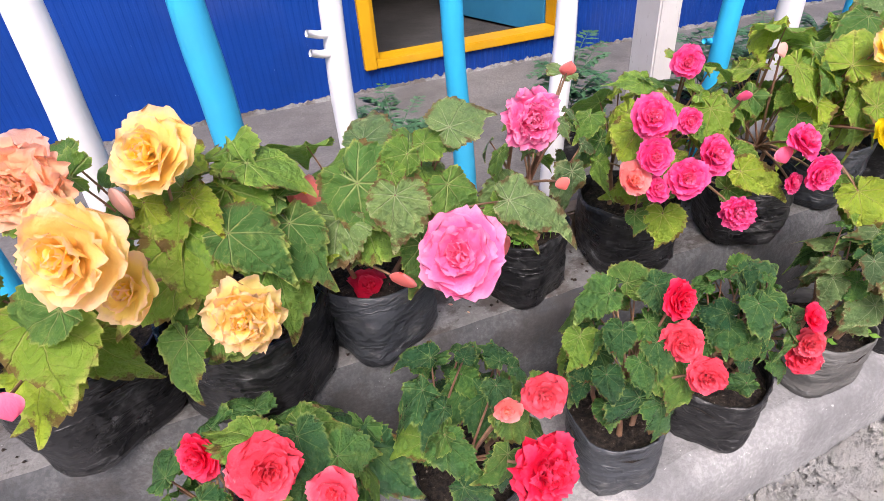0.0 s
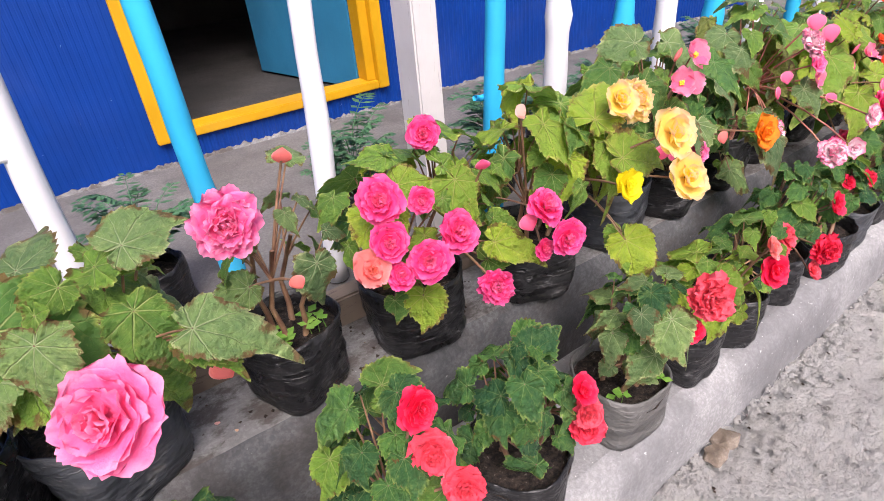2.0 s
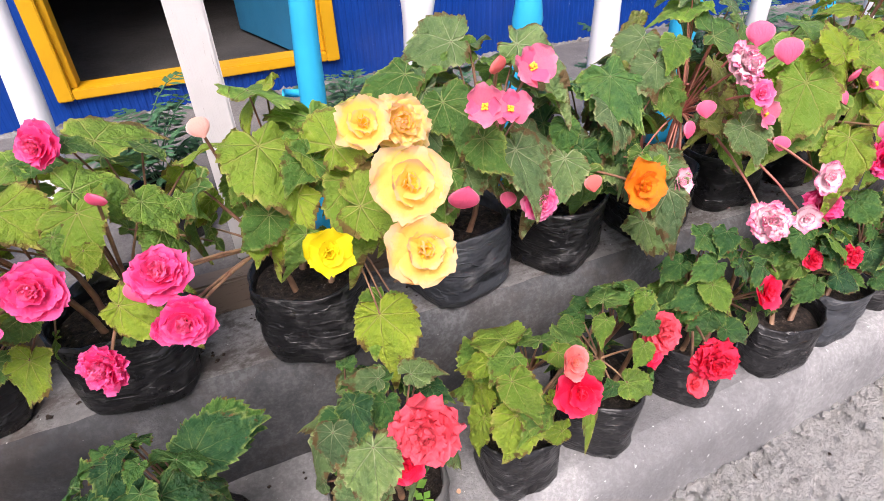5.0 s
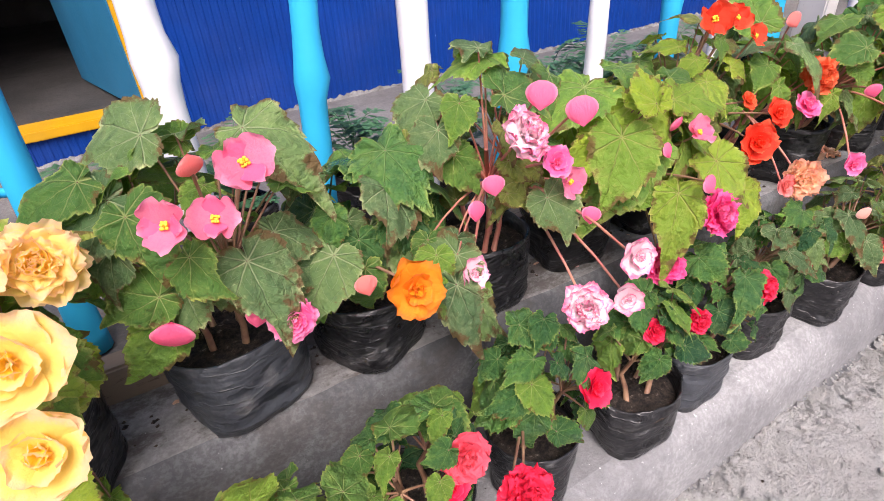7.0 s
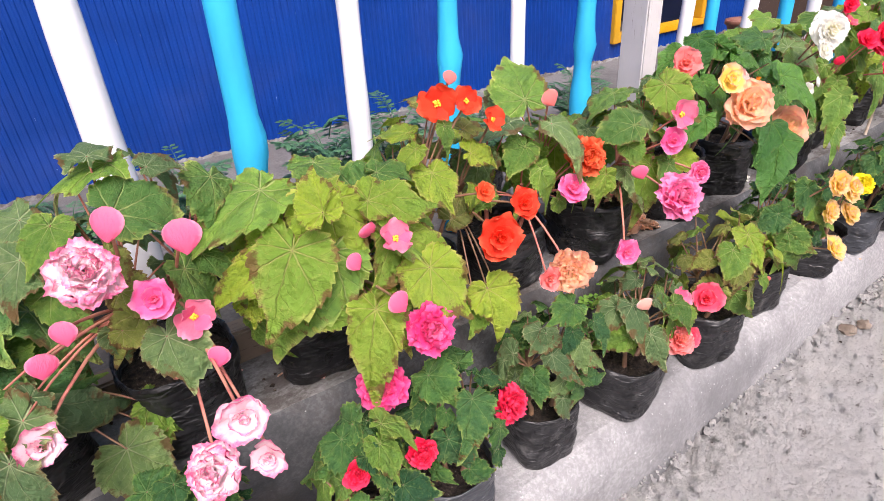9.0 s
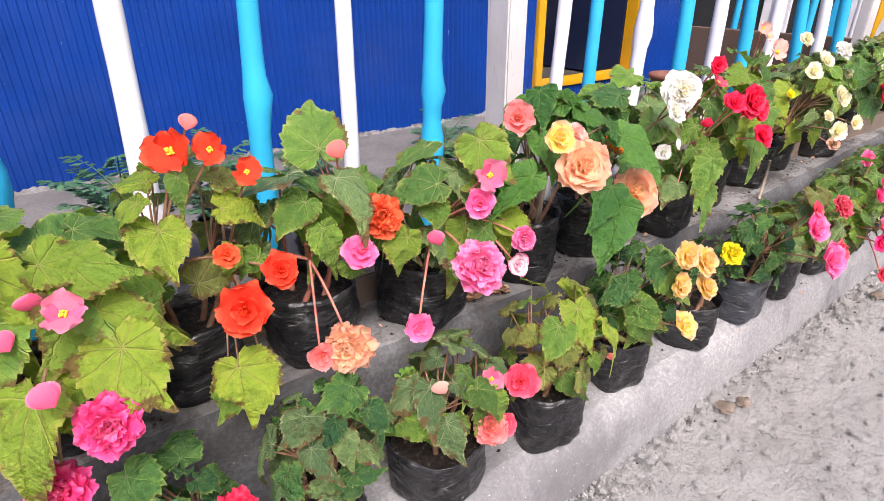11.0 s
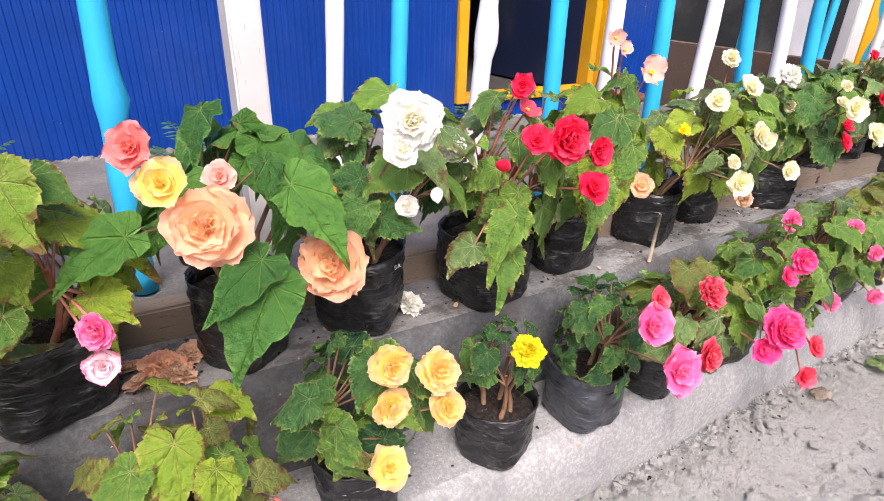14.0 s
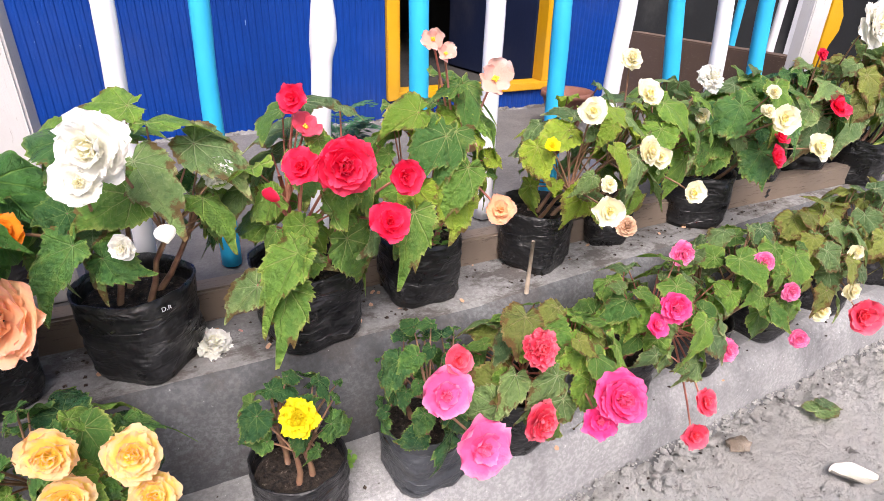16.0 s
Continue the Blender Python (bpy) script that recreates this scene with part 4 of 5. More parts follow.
# ---- upper row ----
UP, LO = 0.501, 0.2
D, F, S, H, B = "double", "frilly", "single", "half", "bud"
begonia(-0.42, 1.04, UP, 0.14, 0.20, "peach-flowered begonia in a sagging black plastic grow bag", ("lime", "mid"), 20, 0.13, (0.0, -0.12, 0.36), (0.2, 0.17, 0.17),
        [(-0.284, 0.8, 1.11, 0.13, F, "peach"), (-0.388, 0.7, 0.865, 0.06, B, "hotpink"), (-0.269, 0.84, 1.124, 0.085, S, "palepink")])
begonia(-0.1, 0.985, UP, 0.135, 0.215, "apricot-yellow double begonia in a black plastic grow bag", ("mid", "lime", "mid"), 26, 0.135, (0.02, -0.06, 0.38), (0.18, 0.17, 0.17),
        [(-0.133, 0.829, 1.102, 0.14, D, "apricot"), (-0.232, 0.689, 1.062, 0.15, D, "apricot"), (-0.204, 0.729, 0.968, 0.11, H, "yellow"),
         (-0.075, 0.692, 0.903, 0.125, F, "apricot"), (-0.2, 0.863, 1.03, 0.075, B, "palepink")], weeds=7, low=-0.3,
        leaves=[(-0.061, 0.905, 1, 0.16, 150), (-0.134, 0.842, 0.982, 0.15, 160), (-0.176, 0.772, 0.831, 0.12, 175), (-0.308, 0.779, 0.936, 0.13, 240), (-0.252, 0.886, 1.074, 0.13, 250)])
begonia(0.17, 1.03, UP, 0.112, 0.19, "pink begonia with large scorched leaves in a dusty black grow bag", ("grey", "mid", "mid"), 20, 0.15, (0.02, -0.05, 0.36), (0.2, 0.16, 0.15),
        [(0.237, 0.663, 0.921, 0.15, D, "pink"), (0.06, 0.95, 0.94, 0.075, S, "salmon"), (0.386, 0.822, 0.792, 0.06, B, "salmon"), (0.18, 0.80, 0.80, 0.07, B, "salmon"),
         (0.335, 0.95, 0.97, 0.05, B, "salmon")], bag=BAG_BLUE,
        leaves=[(0.103, 0.873, 0.911, 0.16, 235), (0.323, 0.891, 1.022, 0.13, 60), (0.362, 0.744, 0.938, 0.145, 105), (0.187, 0.803, 0.967, 0.12, 185)])
begonia(0.545, 1.03, UP, 0.092, 0.17, "leggy pink begonia with bare red-brown stems in a black grow bag", ("grey", "mid"), 13, 0.095, (0.02, -0.03, 0.36), (0.13, 0.1, 0.2),
        [(0.462, 0.853, 1.019, 0.12, F, "pink"), (0.60, 0.95, 1.06, 0.045, B, "salmon"), (0.55, 0.87, 0.86, 0.04, B, "salmon")], weeds=14)
begonia(0.85, 1.02, UP, 0.105, 0.175, "hot pink begonia covered in double flowers in a black grow bag", ("lime", "mid"), 28, 0.105, (0.02, -0.06, 0.36), (0.2, 0.16, 0.16),
        [(0.869, 0.924, 1.03, 0.075, D, "hotpink"), (0.708, 0.823, 0.98, 0.095, D, "hotpink"), (0.7, 0.793, 0.915, 0.078, D, "hotpink"), (0.83, 0.774, 0.894, 0.092, D, "hotpink"),
         (0.755, 0.758, 0.87, 0.088, D, "hotpink"), (0.66, 0.80, 0.87, 0.08, H, "salmon"), (0.878, 0.727, 0.774, 0.08, F, "hotpink"), (0.776, 0.798, 0.968, 0.055, D, "hotpink"),
         (0.705, 0.78, 0.85, 0.06, D, "hotpink"), (0.93, 0.82, 0.98, 0.04, B, "hotpink")],
        leaves=[(0.914, 0.773, 0.837, 0.12, 120), (0.766, 0.814, 0.757, 0.1, 190), (0.893, 0.862, 0.947, 0.12, 150)])
begonia(1.2, 0.985, UP, 0.10, 0.17, "begonia with pink and pale yellow flowers in a black bag", ("lime", "mid"), 26, 0.125, (0.0, -0.04, 0.37), (0.17, 0.15, 0.17),
        [(0.987, 0.71, 0.91, 0.085, D, "hotpink"), (1.005, 0.671, 0.855, 0.08, D, "hotpink"), (0.975, 0.70, 0.83, 0.05, D, "hotpink"), (0.955, 0.72, 0.885, 0.05, B, "hotpink"),
         (1.369, 0.83, 0.994, 0.112, F, "apricot"), (1.305, 0.82, 1.012, 0.092, H, "yellow"), (1.331, 0.7, 0.961, 0.125, H, "yellow"), (1.328, 0.65, 0.879, 0.115, H, "yellow"), (1.204, 0.7, 0.884, 0.075, H, "lemon"),
         (1.08, 0.88, 1.03, 0.045, B, "palepink")],
        leaves=[(1.264, 0.845, 0.975, 0.17, 50), (1.193, 0.854, 0.901, 0.13, 200), (1.276, 0.743, 0.707, 0.14, 170), (1.276, 0.772, 0.902, 0.15, 100)])
begonia(1.54, 1.035, UP, 0.108, 0.175, "single pink begonia with broad leaves in a dusty blue-black grow bag", ("grey", "mid", "mid"), 22, 0.125, (0.0, -0.06, 0.38), (0.17, 0.15, 0.18),
        [(1.624, 0.86, 1.037, 0.088, S, "pink"), (1.508, 0.81, 1.006, 0.075, S, "pink"), (1.569, 0.83, 0.985, 0.075, S, "pink"), (1.468, 0.808, 0.85, 0.075, B, "pink"),
         (1.581, 0.854, 0.794, 0.045, B, "pink"), (1.628, 0.813, 0.797, 0.08, D, "pink"), (1.559, 0.86, 1.053, 0.05, B, "salmon")], bag=BAG_BLUE,
        leaves=[(1.517, 0.955, 1.076, 0.14, 250), (1.65, 0.957, 1.053, 0.16, 130), (1.451, 0.925, 1.01, 0.15, 240), (1.637, 0.898, 0.833, 0.11, 80), (1.5, 0.875, 0.881, 0.12, 200)])
begonia(1.81, 1.03, UP, 0.10, 0.16, "begonia with one golden orange flower in a black grow bag", ("grey", "dark", "mid"), 20, 0.13, (0.02, -0.05, 0.33), (0.16, 0.14, 0.13),
        [(1.801, 0.743, 0.824, 0.10, H, "golden"), (1.751, 0.819, 0.803, 0.05, B, "salmon")], low=0.3,
        leaves=[(1.81, 0.92, 0.844, 0.12, 180), (1.727, 0.887, 0.834, 0.17, 205), (1.851, 0.892, 0.853, 0.11, 10), (1.88, 0.753, 0.789, 0.14, 160), (1.98, 0.903, 0.61, 0.15, 120)])
begonia(2.1, 1.03, UP, 0.092, 0.17, "begonia with white and pink ruffled flowers in a black grow bag", ("grey", "bronze", "mid"), 28, 0.11, (-0.01, -0.03, 0.39), (0.2, 0.16, 0.19),
        [(2.036, 0.78, 0.996, 0.098, F, "blush"), (2.159, 0.79, 1.004, 0.072, B, "pink"), (2.1, 0.781, 0.933, 0.06, H, "pink"), (2.093, 0.675, 0.698, 0.095, F, "blush"),
         (2.145, 0.629, 0.81, 0.075, H, "blush"), (1.95, 0.797, 0.882, 0.05, B, "pink"), (2.138, 0.787, 0.881, 0.065, S, "pink"), (2.15, 0.74, 0.832, 0.045, B, "pink"),
         (1.914, 0.758, 0.794, 0.06, H, "blush"), (2.08, 0.8, 1.045, 0.066, B, "pink"), (1.987, 0.8, 0.916, 0.05, B, "pink"), (2.165, 0.65, 0.70, 0.06, H, "blush")], stem="pink",
        leaves=[(1.905, 0.79, 0.818, 0.13, 200), (2.098, 0.797, 0.859, 0.12, 160)])
begonia(2.38, 1.06, UP, 0.09, 0.15, "begonia with very broad bright leaves and hot pink flowers", ("lime", "mid"), 20, 0.165, (0.03, -0.11, 0.33), (0.2, 0.16, 0.17),
        [(2.4, 0.763, 0.615, 0.105, F, "hotpink"), (2.478, 0.793, 0.884, 0.07, S, "hotpink"), (2.489, 0.723, 0.73, 0.105, F, "hotpink"), (2.433, 0.717, 0.813, 0.055, B, "hotpink"),
         (2.442, 0.822, 0.904, 0.05, B, "hotpink"), (2.40, 0.80, 0.865, 0.045, B, "hotpink")], low=0.2,
        leaves=[(2.313, 0.84, 0.903, 0.18, 200), (2.412, 0.767, 0.781, 0.16, 190), (2.465, 0.856, 0.94, 0.12, 100), (2.533, 0.779, 0.813, 0.16, 140), (2.367, 0.815, 0.964, 0.11, 350), (2.497, 0.86, 0.933, 0.13, 90)])
begonia(2.66, 1.07, UP, 0.085, 0.16, "tall begonia with orange-red single flowers in a black grow bag", ("lime", "bronze", "mid"), 20, 0.115, (0.03, -0.06, 0.36), (0.14, 0.13, 0.19),
        [(2.683, 0.956, 1.045, 0.09, S, "scarlet"), (2.792, 0.92, 0.997, 0.06, S, "scarlet"), (2.744, 0.94, 1.042, 0.065, S, "scarlet"), (2.727, 0.82, 0.79, 0.10, H, "scarlet"), (2.72, 0.96, 1.09, 0.04, B, "salmon"),
         (2.72, 0.86, 0.88, 0.05, H, "orange"), (2.80, 0.83, 0.84, 0.07, H, "scarlet")],
        leaves=[(2.697, 0.827, 0.672, 0.14, 170)])
begonia(2.92, 1.06, UP, 0.095, 0.165, "orange begonia with pink buds in a black grow bag", ("mid", "grey"), 17, 0.13, (0.02, -0.06, 0.33), (0.17, 0.14, 0.15),
        [(3.03, 0.88, 0.87, 0.105, F, "orange"), (2.97, 0.86, 0.812, 0.08, H, "pink"), (2.895, 0.782, 0.662, 0.115, F, "peach"), (2.84, 0.79, 0.66, 0.06, H, "salmon"),
         (2.98, 0.95, 1.0, 0.055, B, "salmon")], stem="pink",
        leaves=[(2.975, 1.03, 0.984, 0.17, 350), (2.95, 1.0, 0.88, 0.14, 190)])
begonia(3.22, 1.03, UP, 0.10, 0.17, "rose pink begonia in a low black grow bag", ("lime", "mid", "grey"), 22, 0.125, (0.0, -0.08, 0.32), (0.18, 0.15, 0.16),
        [(3.159, 0.716, 0.786, 0.12, F, "pink"), (3.243, 0.797, 0.936, 0.08, S, "pink"), (3.215, 0.79, 0.885, 0.07, H, "pink"), (3.346, 0.79, 0.77, 0.065, D, "pink"), (3.03, 0.74, 0.68, 0.065, H, "pink"),
         (3.34, 0.80, 0.70, 0.06, H, "blush"), (3.10, 0.78, 0.84, 0.05, B, "hotpink")], stem="pink",
        leaves=[(3.343, 0.861, 0.79, 0.11, 120), (3.215, 0.839, 0.81, 0.14, 200), (3.272, 0.868, 0.99, 0.14, 140)])
begonia(3.58, 1.03, UP, 0.078, 0.19, "peach begonia with glossy pointed leaves in a narrow black grow bag", "glossy", 15, 0.17, (0.02, -0.05, 0.40), (0.17, 0.14, 0.14),
        [(3.442, 0.94, 1, 0.085, H, "salmon"), (3.472, 0.83, 0.971, 0.085, H, "yellow"), (3.524, 0.8, 0.905, 0.145, D, "peach"), (3.715, 0.785, 0.805, 0.14, D, "peach"),
         (3.56, 0.86, 0.96, 0.06, H, "palepink")], stake=0.32,
        leaves=[(3.41, 0.842, 0.889, 0.17, 225), (3.657, 0.797, 0.953, 0.19, 140), (3.596, 0.739, 0.812, 0.2, 195), (3.634, 0.917, 0.982, 0.13, 90)])
begonia(3.86, 1.055, UP, 0.092, 0.18, "cream-white double begonia in a black grow bag", ("dark", "grey", "mid"), 24, 0.12, (0.05, -0.06, 0.37), (0.17, 0.14, 0.17),
        [(3.881, 0.81, 1.033, 0.118, D, "white"), (3.852, 0.8, 0.988, 0.075, H, "white"), (3.882, 0.83, 0.868, 0.05, D, "white"), (3.944, 0.83, 0.879, 0.045, B, "white"),
         (4.048, 0.95, 0.93, 0.07, F, "white"), (3.73, 0.88, 0.90, 0.06, H, "golden")],
        leaves=[(3.824, 0.957, 1.007, 0.12, 300), (3.811, 0.867, 0.867, 0.13, 200)])
begonia(4.2, 1.03, UP, 0.10, 0.18, "crimson begonia with hanging pointed leaves in a black grow bag", ("pointed", "mid", "grey"), 24, 0.12, (0.02, -0.06, 0.36), (0.15, 0.14, 0.19),
        [(4.237, 0.81, 0.965, 0.115, D, "red"), (4.167, 0.82, 0.965, 0.07, H, "red"), (4.309, 0.79, 0.852, 0.085, H, "red"), (4.361, 0.84, 0.918, 0.075, H, "red"),
         (4.18, 0.9, 1.061, 0.055, H, "red"), (4.118, 0.86, 0.91, 0.045, B, "red"), (4.197, 0.9, 1.01, 0.06, S, "coral")], stem="pink", low=0.4,
        leaves=[(4.151, 0.838, 0.798, 0.16, 200), (4.13, 0.85, 0.72, 0.14, 185)])
begonia(4.5, 1.085, UP, 0.09, 0.165, "tall begonia with pale pink single flowers in a black grow bag", ("pointed", "mid", "lime"), 24, 0.12, (0.0, -0.07, 0.38), (0.15, 0.13, 0.19),
        [(4.461, 0.94, 1.145, 0.05, S, "palepink"), (4.484, 0.93, 1.12, 0.045, S, "palepink"), (4.613, 0.955, 1.061, 0.085, S, "palepink"), (4.55, 0.93, 0.93, 0.045, B, "palepink"),
         (4.651, 0.951, 0.757, 0.08, H, "peach")], stem="pink", weeds=5,
        leaves=[(4.51, 0.925, 0.966, 0.14, 200), (4.386, 0.85, 0.835, 0.15, 190)])
begonia(4.88, 1.11, UP, 0.088, 0.165, "cream begonia with greyish leaves in a black grow bag", ("grey", "lime"), 28, 0.095, (0.08, -0.1, 0.33), (0.19, 0.16, 0.18),
        [(4.873, 0.935, 0.975, 0.075, H, "cream"), (5.015, 0.878, 0.882, 0.075, D, "cream"), (4.827, 0.783, 0.794, 0.075, H, "cream"), (5.06, 0.88, 0.86, 0.06, H, "cream"),
         (4.87, 0.84, 0.83, 0.045, D, "cream"), (4.78, 0.95, 0.90, 0.04, H, "lemon"), (4.93, 0.82, 0.72, 0.06, D, "dried")], low=0.2)
begonia(5.17, 1.15, UP, 0.07, 0.15, "cream begonia beside the fence in a small black grow bag", ("grey", "mid"), 22, 0.10, (0.06, -0.08, 0.34), (0.16, 0.14, 0.17),
        [(5.106, 1.002, 0.985, 0.085, H, "cream"), (5.123, 1.1, 1.058, 0.07, D, "cream"), (5.393, 1.06, 0.998, 0.095, F, "white"), (5.19, 0.864, 0.753, 0.07, H, "cream"), (5.30, 0.98, 0.92, 0.05, D, "cream")])
begonia(5.56, 1.15, UP, 0.095, 0.17, "begonia with cream and red flowers in a black grow bag", ("dark", "grey", "mid"), 24, 0.115, (0.05, -0.07, 0.34), (0.17, 0.14, 0.17),
        [(5.469, 0.911, 0.934, 0.05, D, "cream"), (5.50, 0.93, 0.98, 0.05, D, "cream"), (5.53, 0.90, 0.91, 0.09, H, "cream"), (5.58, 0.92, 0.79, 0.07, H, "red"), (5.778, 0.923, 0.795, 0.10, H, "cream"),
         (5.62, 0.95, 0.84, 0.06, H, "red")])
begonia(5.98, 1.25, UP, 0.085, 0.165, "red begonia in a black grow bag", ("grey", "dark"), 24, 0.115, (0.03, -0.08, 0.34), (0.17, 0.14, 0.17),
        [(5.974, 1.02, 0.886, 0.1, H, "red"), (5.86, 1.05, 1.05, 0.045, D, "red"), (6.1, 1.05, 0.85, 0.05, H, "salmon")])
begonia(6.26, 1.26, UP, 0.085, 0.165, "white-flowered begonia in a black grow bag", ("grey", "bronze"), 24, 0.12, (0.03, -0.08, 0.36), (0.18, 0.15, 0.18),
        [(6.078, 1.05, 1.135, 0.16, D, "white"), (6.33, 1.05, 1.04, 0.06, D, "cream"), (6.3, 1.0, 0.92, 0.05, H, "white")])
begonia(6.55, 1.2, UP, 0.10, 0.17, "leafy begonia with white flowers in a black grow bag", ("bronze", "grey", "mid"), 26, 0.13, (0.0, -0.06, 0.4), (0.2, 0.16, 0.22),
        [(6.48, 1.0, 1.08, 0.10, D, "white"), (6.6, 0.98, 0.95, 0.06, H, "white"), (6.45, 1.0, 0.90, 0.05, H, "red")])
begonia(6.95, 1.25, UP, 0.10, 0.17, "bushy green begonia in a black grow bag", ("bronze", "mid"), 26, 0.15, (0.0, -0.06, 0.45), (0.24, 0.18, 0.26), [(6.9, 1.05, 1.2, 0.08, D, "cream")])

# ---- lower row ----
LOW = dict(group="potted begonias on the lower step")


def lower(x, y, r, h, label, flowers=(), leaf="dark", count=20, size=0.095, crown=(0, -0.03, 0.29), spread=(0.12, 0.11, 0.13), **more):
    return begonia(x, y, LO, r, h, label, leaf, int(count * 1.3), size * 0.86, crown, spread, flowers, **more, **LOW)


lower(-0.17, 0.72, 0.10, 0.17, "red begonia with crinkled dark leaves in a black grow bag",
      [(-0.205, 0.68, 0.68, 0.085, D, "red"), (-0.11, 0.588, 0.711, 0.115, D, "redwhite"), (-0.03, 0.56, 0.64, 0.09, H, "coral")], ("dark", "dark", "mid"), 24, 0.12, (0.04, -0.05, 0.36), (0.2, 0.12, 0.14), leaves=[(0.042, 0.68, 0.551, 0.15, 130)])
lower(0.24, 0.69, 0.10, 0.18, "red begonia with pale petal edges in a black grow bag",
      [(0.305, 0.526, 0.724, 0.085, D, "redwhite"), (0.267, 0.456, 0.645, 0.13, F, "red"), (0.25, 0.54, 0.70, 0.05, H, "salmon")], ("dark", "dark", "mid"), 20, 0.105, (-0.01, -0.05, 0.39), (0.13, 0.12, 0.15), leaves=[(0.253, 0.629, 0.637, 0.12, 190)])
lower(0.585, 0.665, 0.088, 0.17, "begonia with three red and white flowers in a black grow bag",
      [(0.596, 0.573, 0.764, 0.078, D, "red"), (0.6, 0.551, 0.68, 0.085, D, "redwhite"), (0.623, 0.504, 0.633, 0.08, D, "redwhite")], ("dark", "dark", "mid"), 22, 0.105, (-0.02, -0.02, 0.38), (0.12, 0.11, 0.19), bag=BAG_BLUE, leaves=[(0.513, 0.66, 0.6, 0.13, 200)])
lower(0.88, 0.67, 0.10, 0.165, "red and white begonia with glossy leaves in a black bag",
      [(0.918, 0.539, 0.617, 0.07, H, "red"), (0.945, 0.542, 0.50, 0.085, D, "redwhite"), (0.935, 0.535, 0.55, 0.075, D, "redwhite")], "dark", 22, 0.10, (-0.02, -0.02, 0.33), (0.12, 0.11, 0.16), leaves=[(0.939, 0.7, 0.58, 0.13, 60)])
lower(1.23, 0.685, 0.10, 0.165, "red and white double begonia in a dusty grey plastic bag",
      [(1.265, 0.514, 0.674, 0.115, F, "redwhite"), (1.235, 0.525, 0.595, 0.06, H, "red")], ("grey", "dark"), 18, 0.10, (0.0, -0.03, 0.33), (0.12, 0.11, 0.16), bag=BAG_GREY, weeds=4, leaves=[(1.194, 0.548, 0.635, 0.13, 170)])
lower(1.52, 0.69, 0.078, 0.16, "small red begonia in a black grow bag",
      [(1.52, 0.53, 0.68, 0.06, H, "salmon"), (1.53, 0.52, 0.62, 0.09, H, "red")], ("mid", "lime"), 16, 0.11, (0.0, -0.04, 0.31), (0.12, 0.1, 0.14))
lower(1.745, 0.715, 0.09, 0.165, "red double begonia with pale margins in a black grow bag",
      [(1.802, 0.627, 0.553, 0.10, D, "redwhite"), (1.765, 0.61, 0.52, 0.06, H, "red")], ("mid", "dark"), 18, 0.105, (0.0, -0.02, 0.3), (0.12, 0.1, 0.14), leaves=[(1.807, 0.717, 0.558, 0.11, 170)])
lower(2.03, 0.735, 0.082, 0.165, "red begonia in a black grow bag with gathered rim",
      [(2.073, 0.621, 0.56, 0.08, H, "red"), (1.86, 0.539, 0.53, 0.10, F, "redwhite"), (1.83, 0.545, 0.47, 0.06, H, "redwhite")], ("dark", "dark", "mid"), 20, 0.095, (0.0, -0.02, 0.31), (0.11, 0.1, 0.16))
lower(2.3, 0.72, 0.088, 0.155, "begonia with two small red flowers in a black grow bag",
      [(2.295, 0.68, 0.537, 0.06, D, "red"), (2.416, 0.665, 0.515, 0.065, F, "red")], ("mid", "dark"), 16, 0.095, (0.03, 0.0, 0.29), (0.1, 0.09, 0.12))
lower(2.51, 0.745, 0.085, 0.16, "begonia with one crimson flower in a dusty blue-black bag",
      [(2.615, 0.655, 0.526, 0.085, F, "red")], "dark", 18, 0.095, (0.02, -0.03, 0.29), (0.11, 0.1, 0.13), bag=BAG_BLUE)
lower(2.79, 0.765, 0.078, 0.155, "leafy begonia with crimped leaves in a black grow bag", [(2.86, 0.67, 0.47, 0.03, B, "red")], ("dark", "grey"), 22, 0.09, (0.03, -0.02, 0.28), (0.13, 0.1, 0.13))
lower(3.08, 0.76, 0.095, 0.155, "coral begonia in a black grow bag",
      [(3.147, 0.647, 0.425, 0.09, D, "salmon"), (3.22, 0.64, 0.52, 0.085, H, "coral"), (3.166, 0.676, 0.528, 0.06, S, "pink"), (3.18, 0.64, 0.42, 0.06, H, "coral"), (3.04, 0.68, 0.56, 0.05, B, "palepink")], ("mid", "grey"), 20, 0.10, (0.02, -0.03, 0.29), (0.13, 0.1, 0.13))
lower(3.41, 0.745, 0.085, 0.165, "begonia with bronze mottled leaves in a black grow bag", [(3.55, 0.66, 0.43, 0.035, B, "salmon"), (3.33, 0.72, 0.55, 0.05, B, "palepink")], ("bronze", "mid", "bronze", "lime"), 18, 0.115, (0.0, -0.02, 0.31), (0.15, 0.13, 0.15))
lower(3.74, 0.79, 0.08, 0.155, "pale yellow double begonia in a black grow bag",
      [(3.756, 0.632, 0.672, 0.085, D, "yellow"), (3.848, 0.633, 0.63, 0.09, D, "yellow"), (3.752, 0.631, 0.587, 0.08, D, "yellow"), (3.727, 0.586, 0.497, 0.08, H, "yellow"), (3.86, 0.62, 0.55, 0.08, D, "yellow")], ("mid", "dark"), 20, 0.11, (0.0, -0.05, 0.32), (0.13, 0.11, 0.16), leaves=[(3.702, 0.71, 0.484, 0.13, 200)])
lower(4.1, 0.785, 0.08, 0.15, "small begonia with one lemon yellow flower in a black grow bag",
      [(4.095, 0.687, 0.554, 0.08, F, "lemon")], ("dark", "dark", "mid"), 13, 0.085, (0.0, -0.01, 0.28), (0.1, 0.08, 0.1))
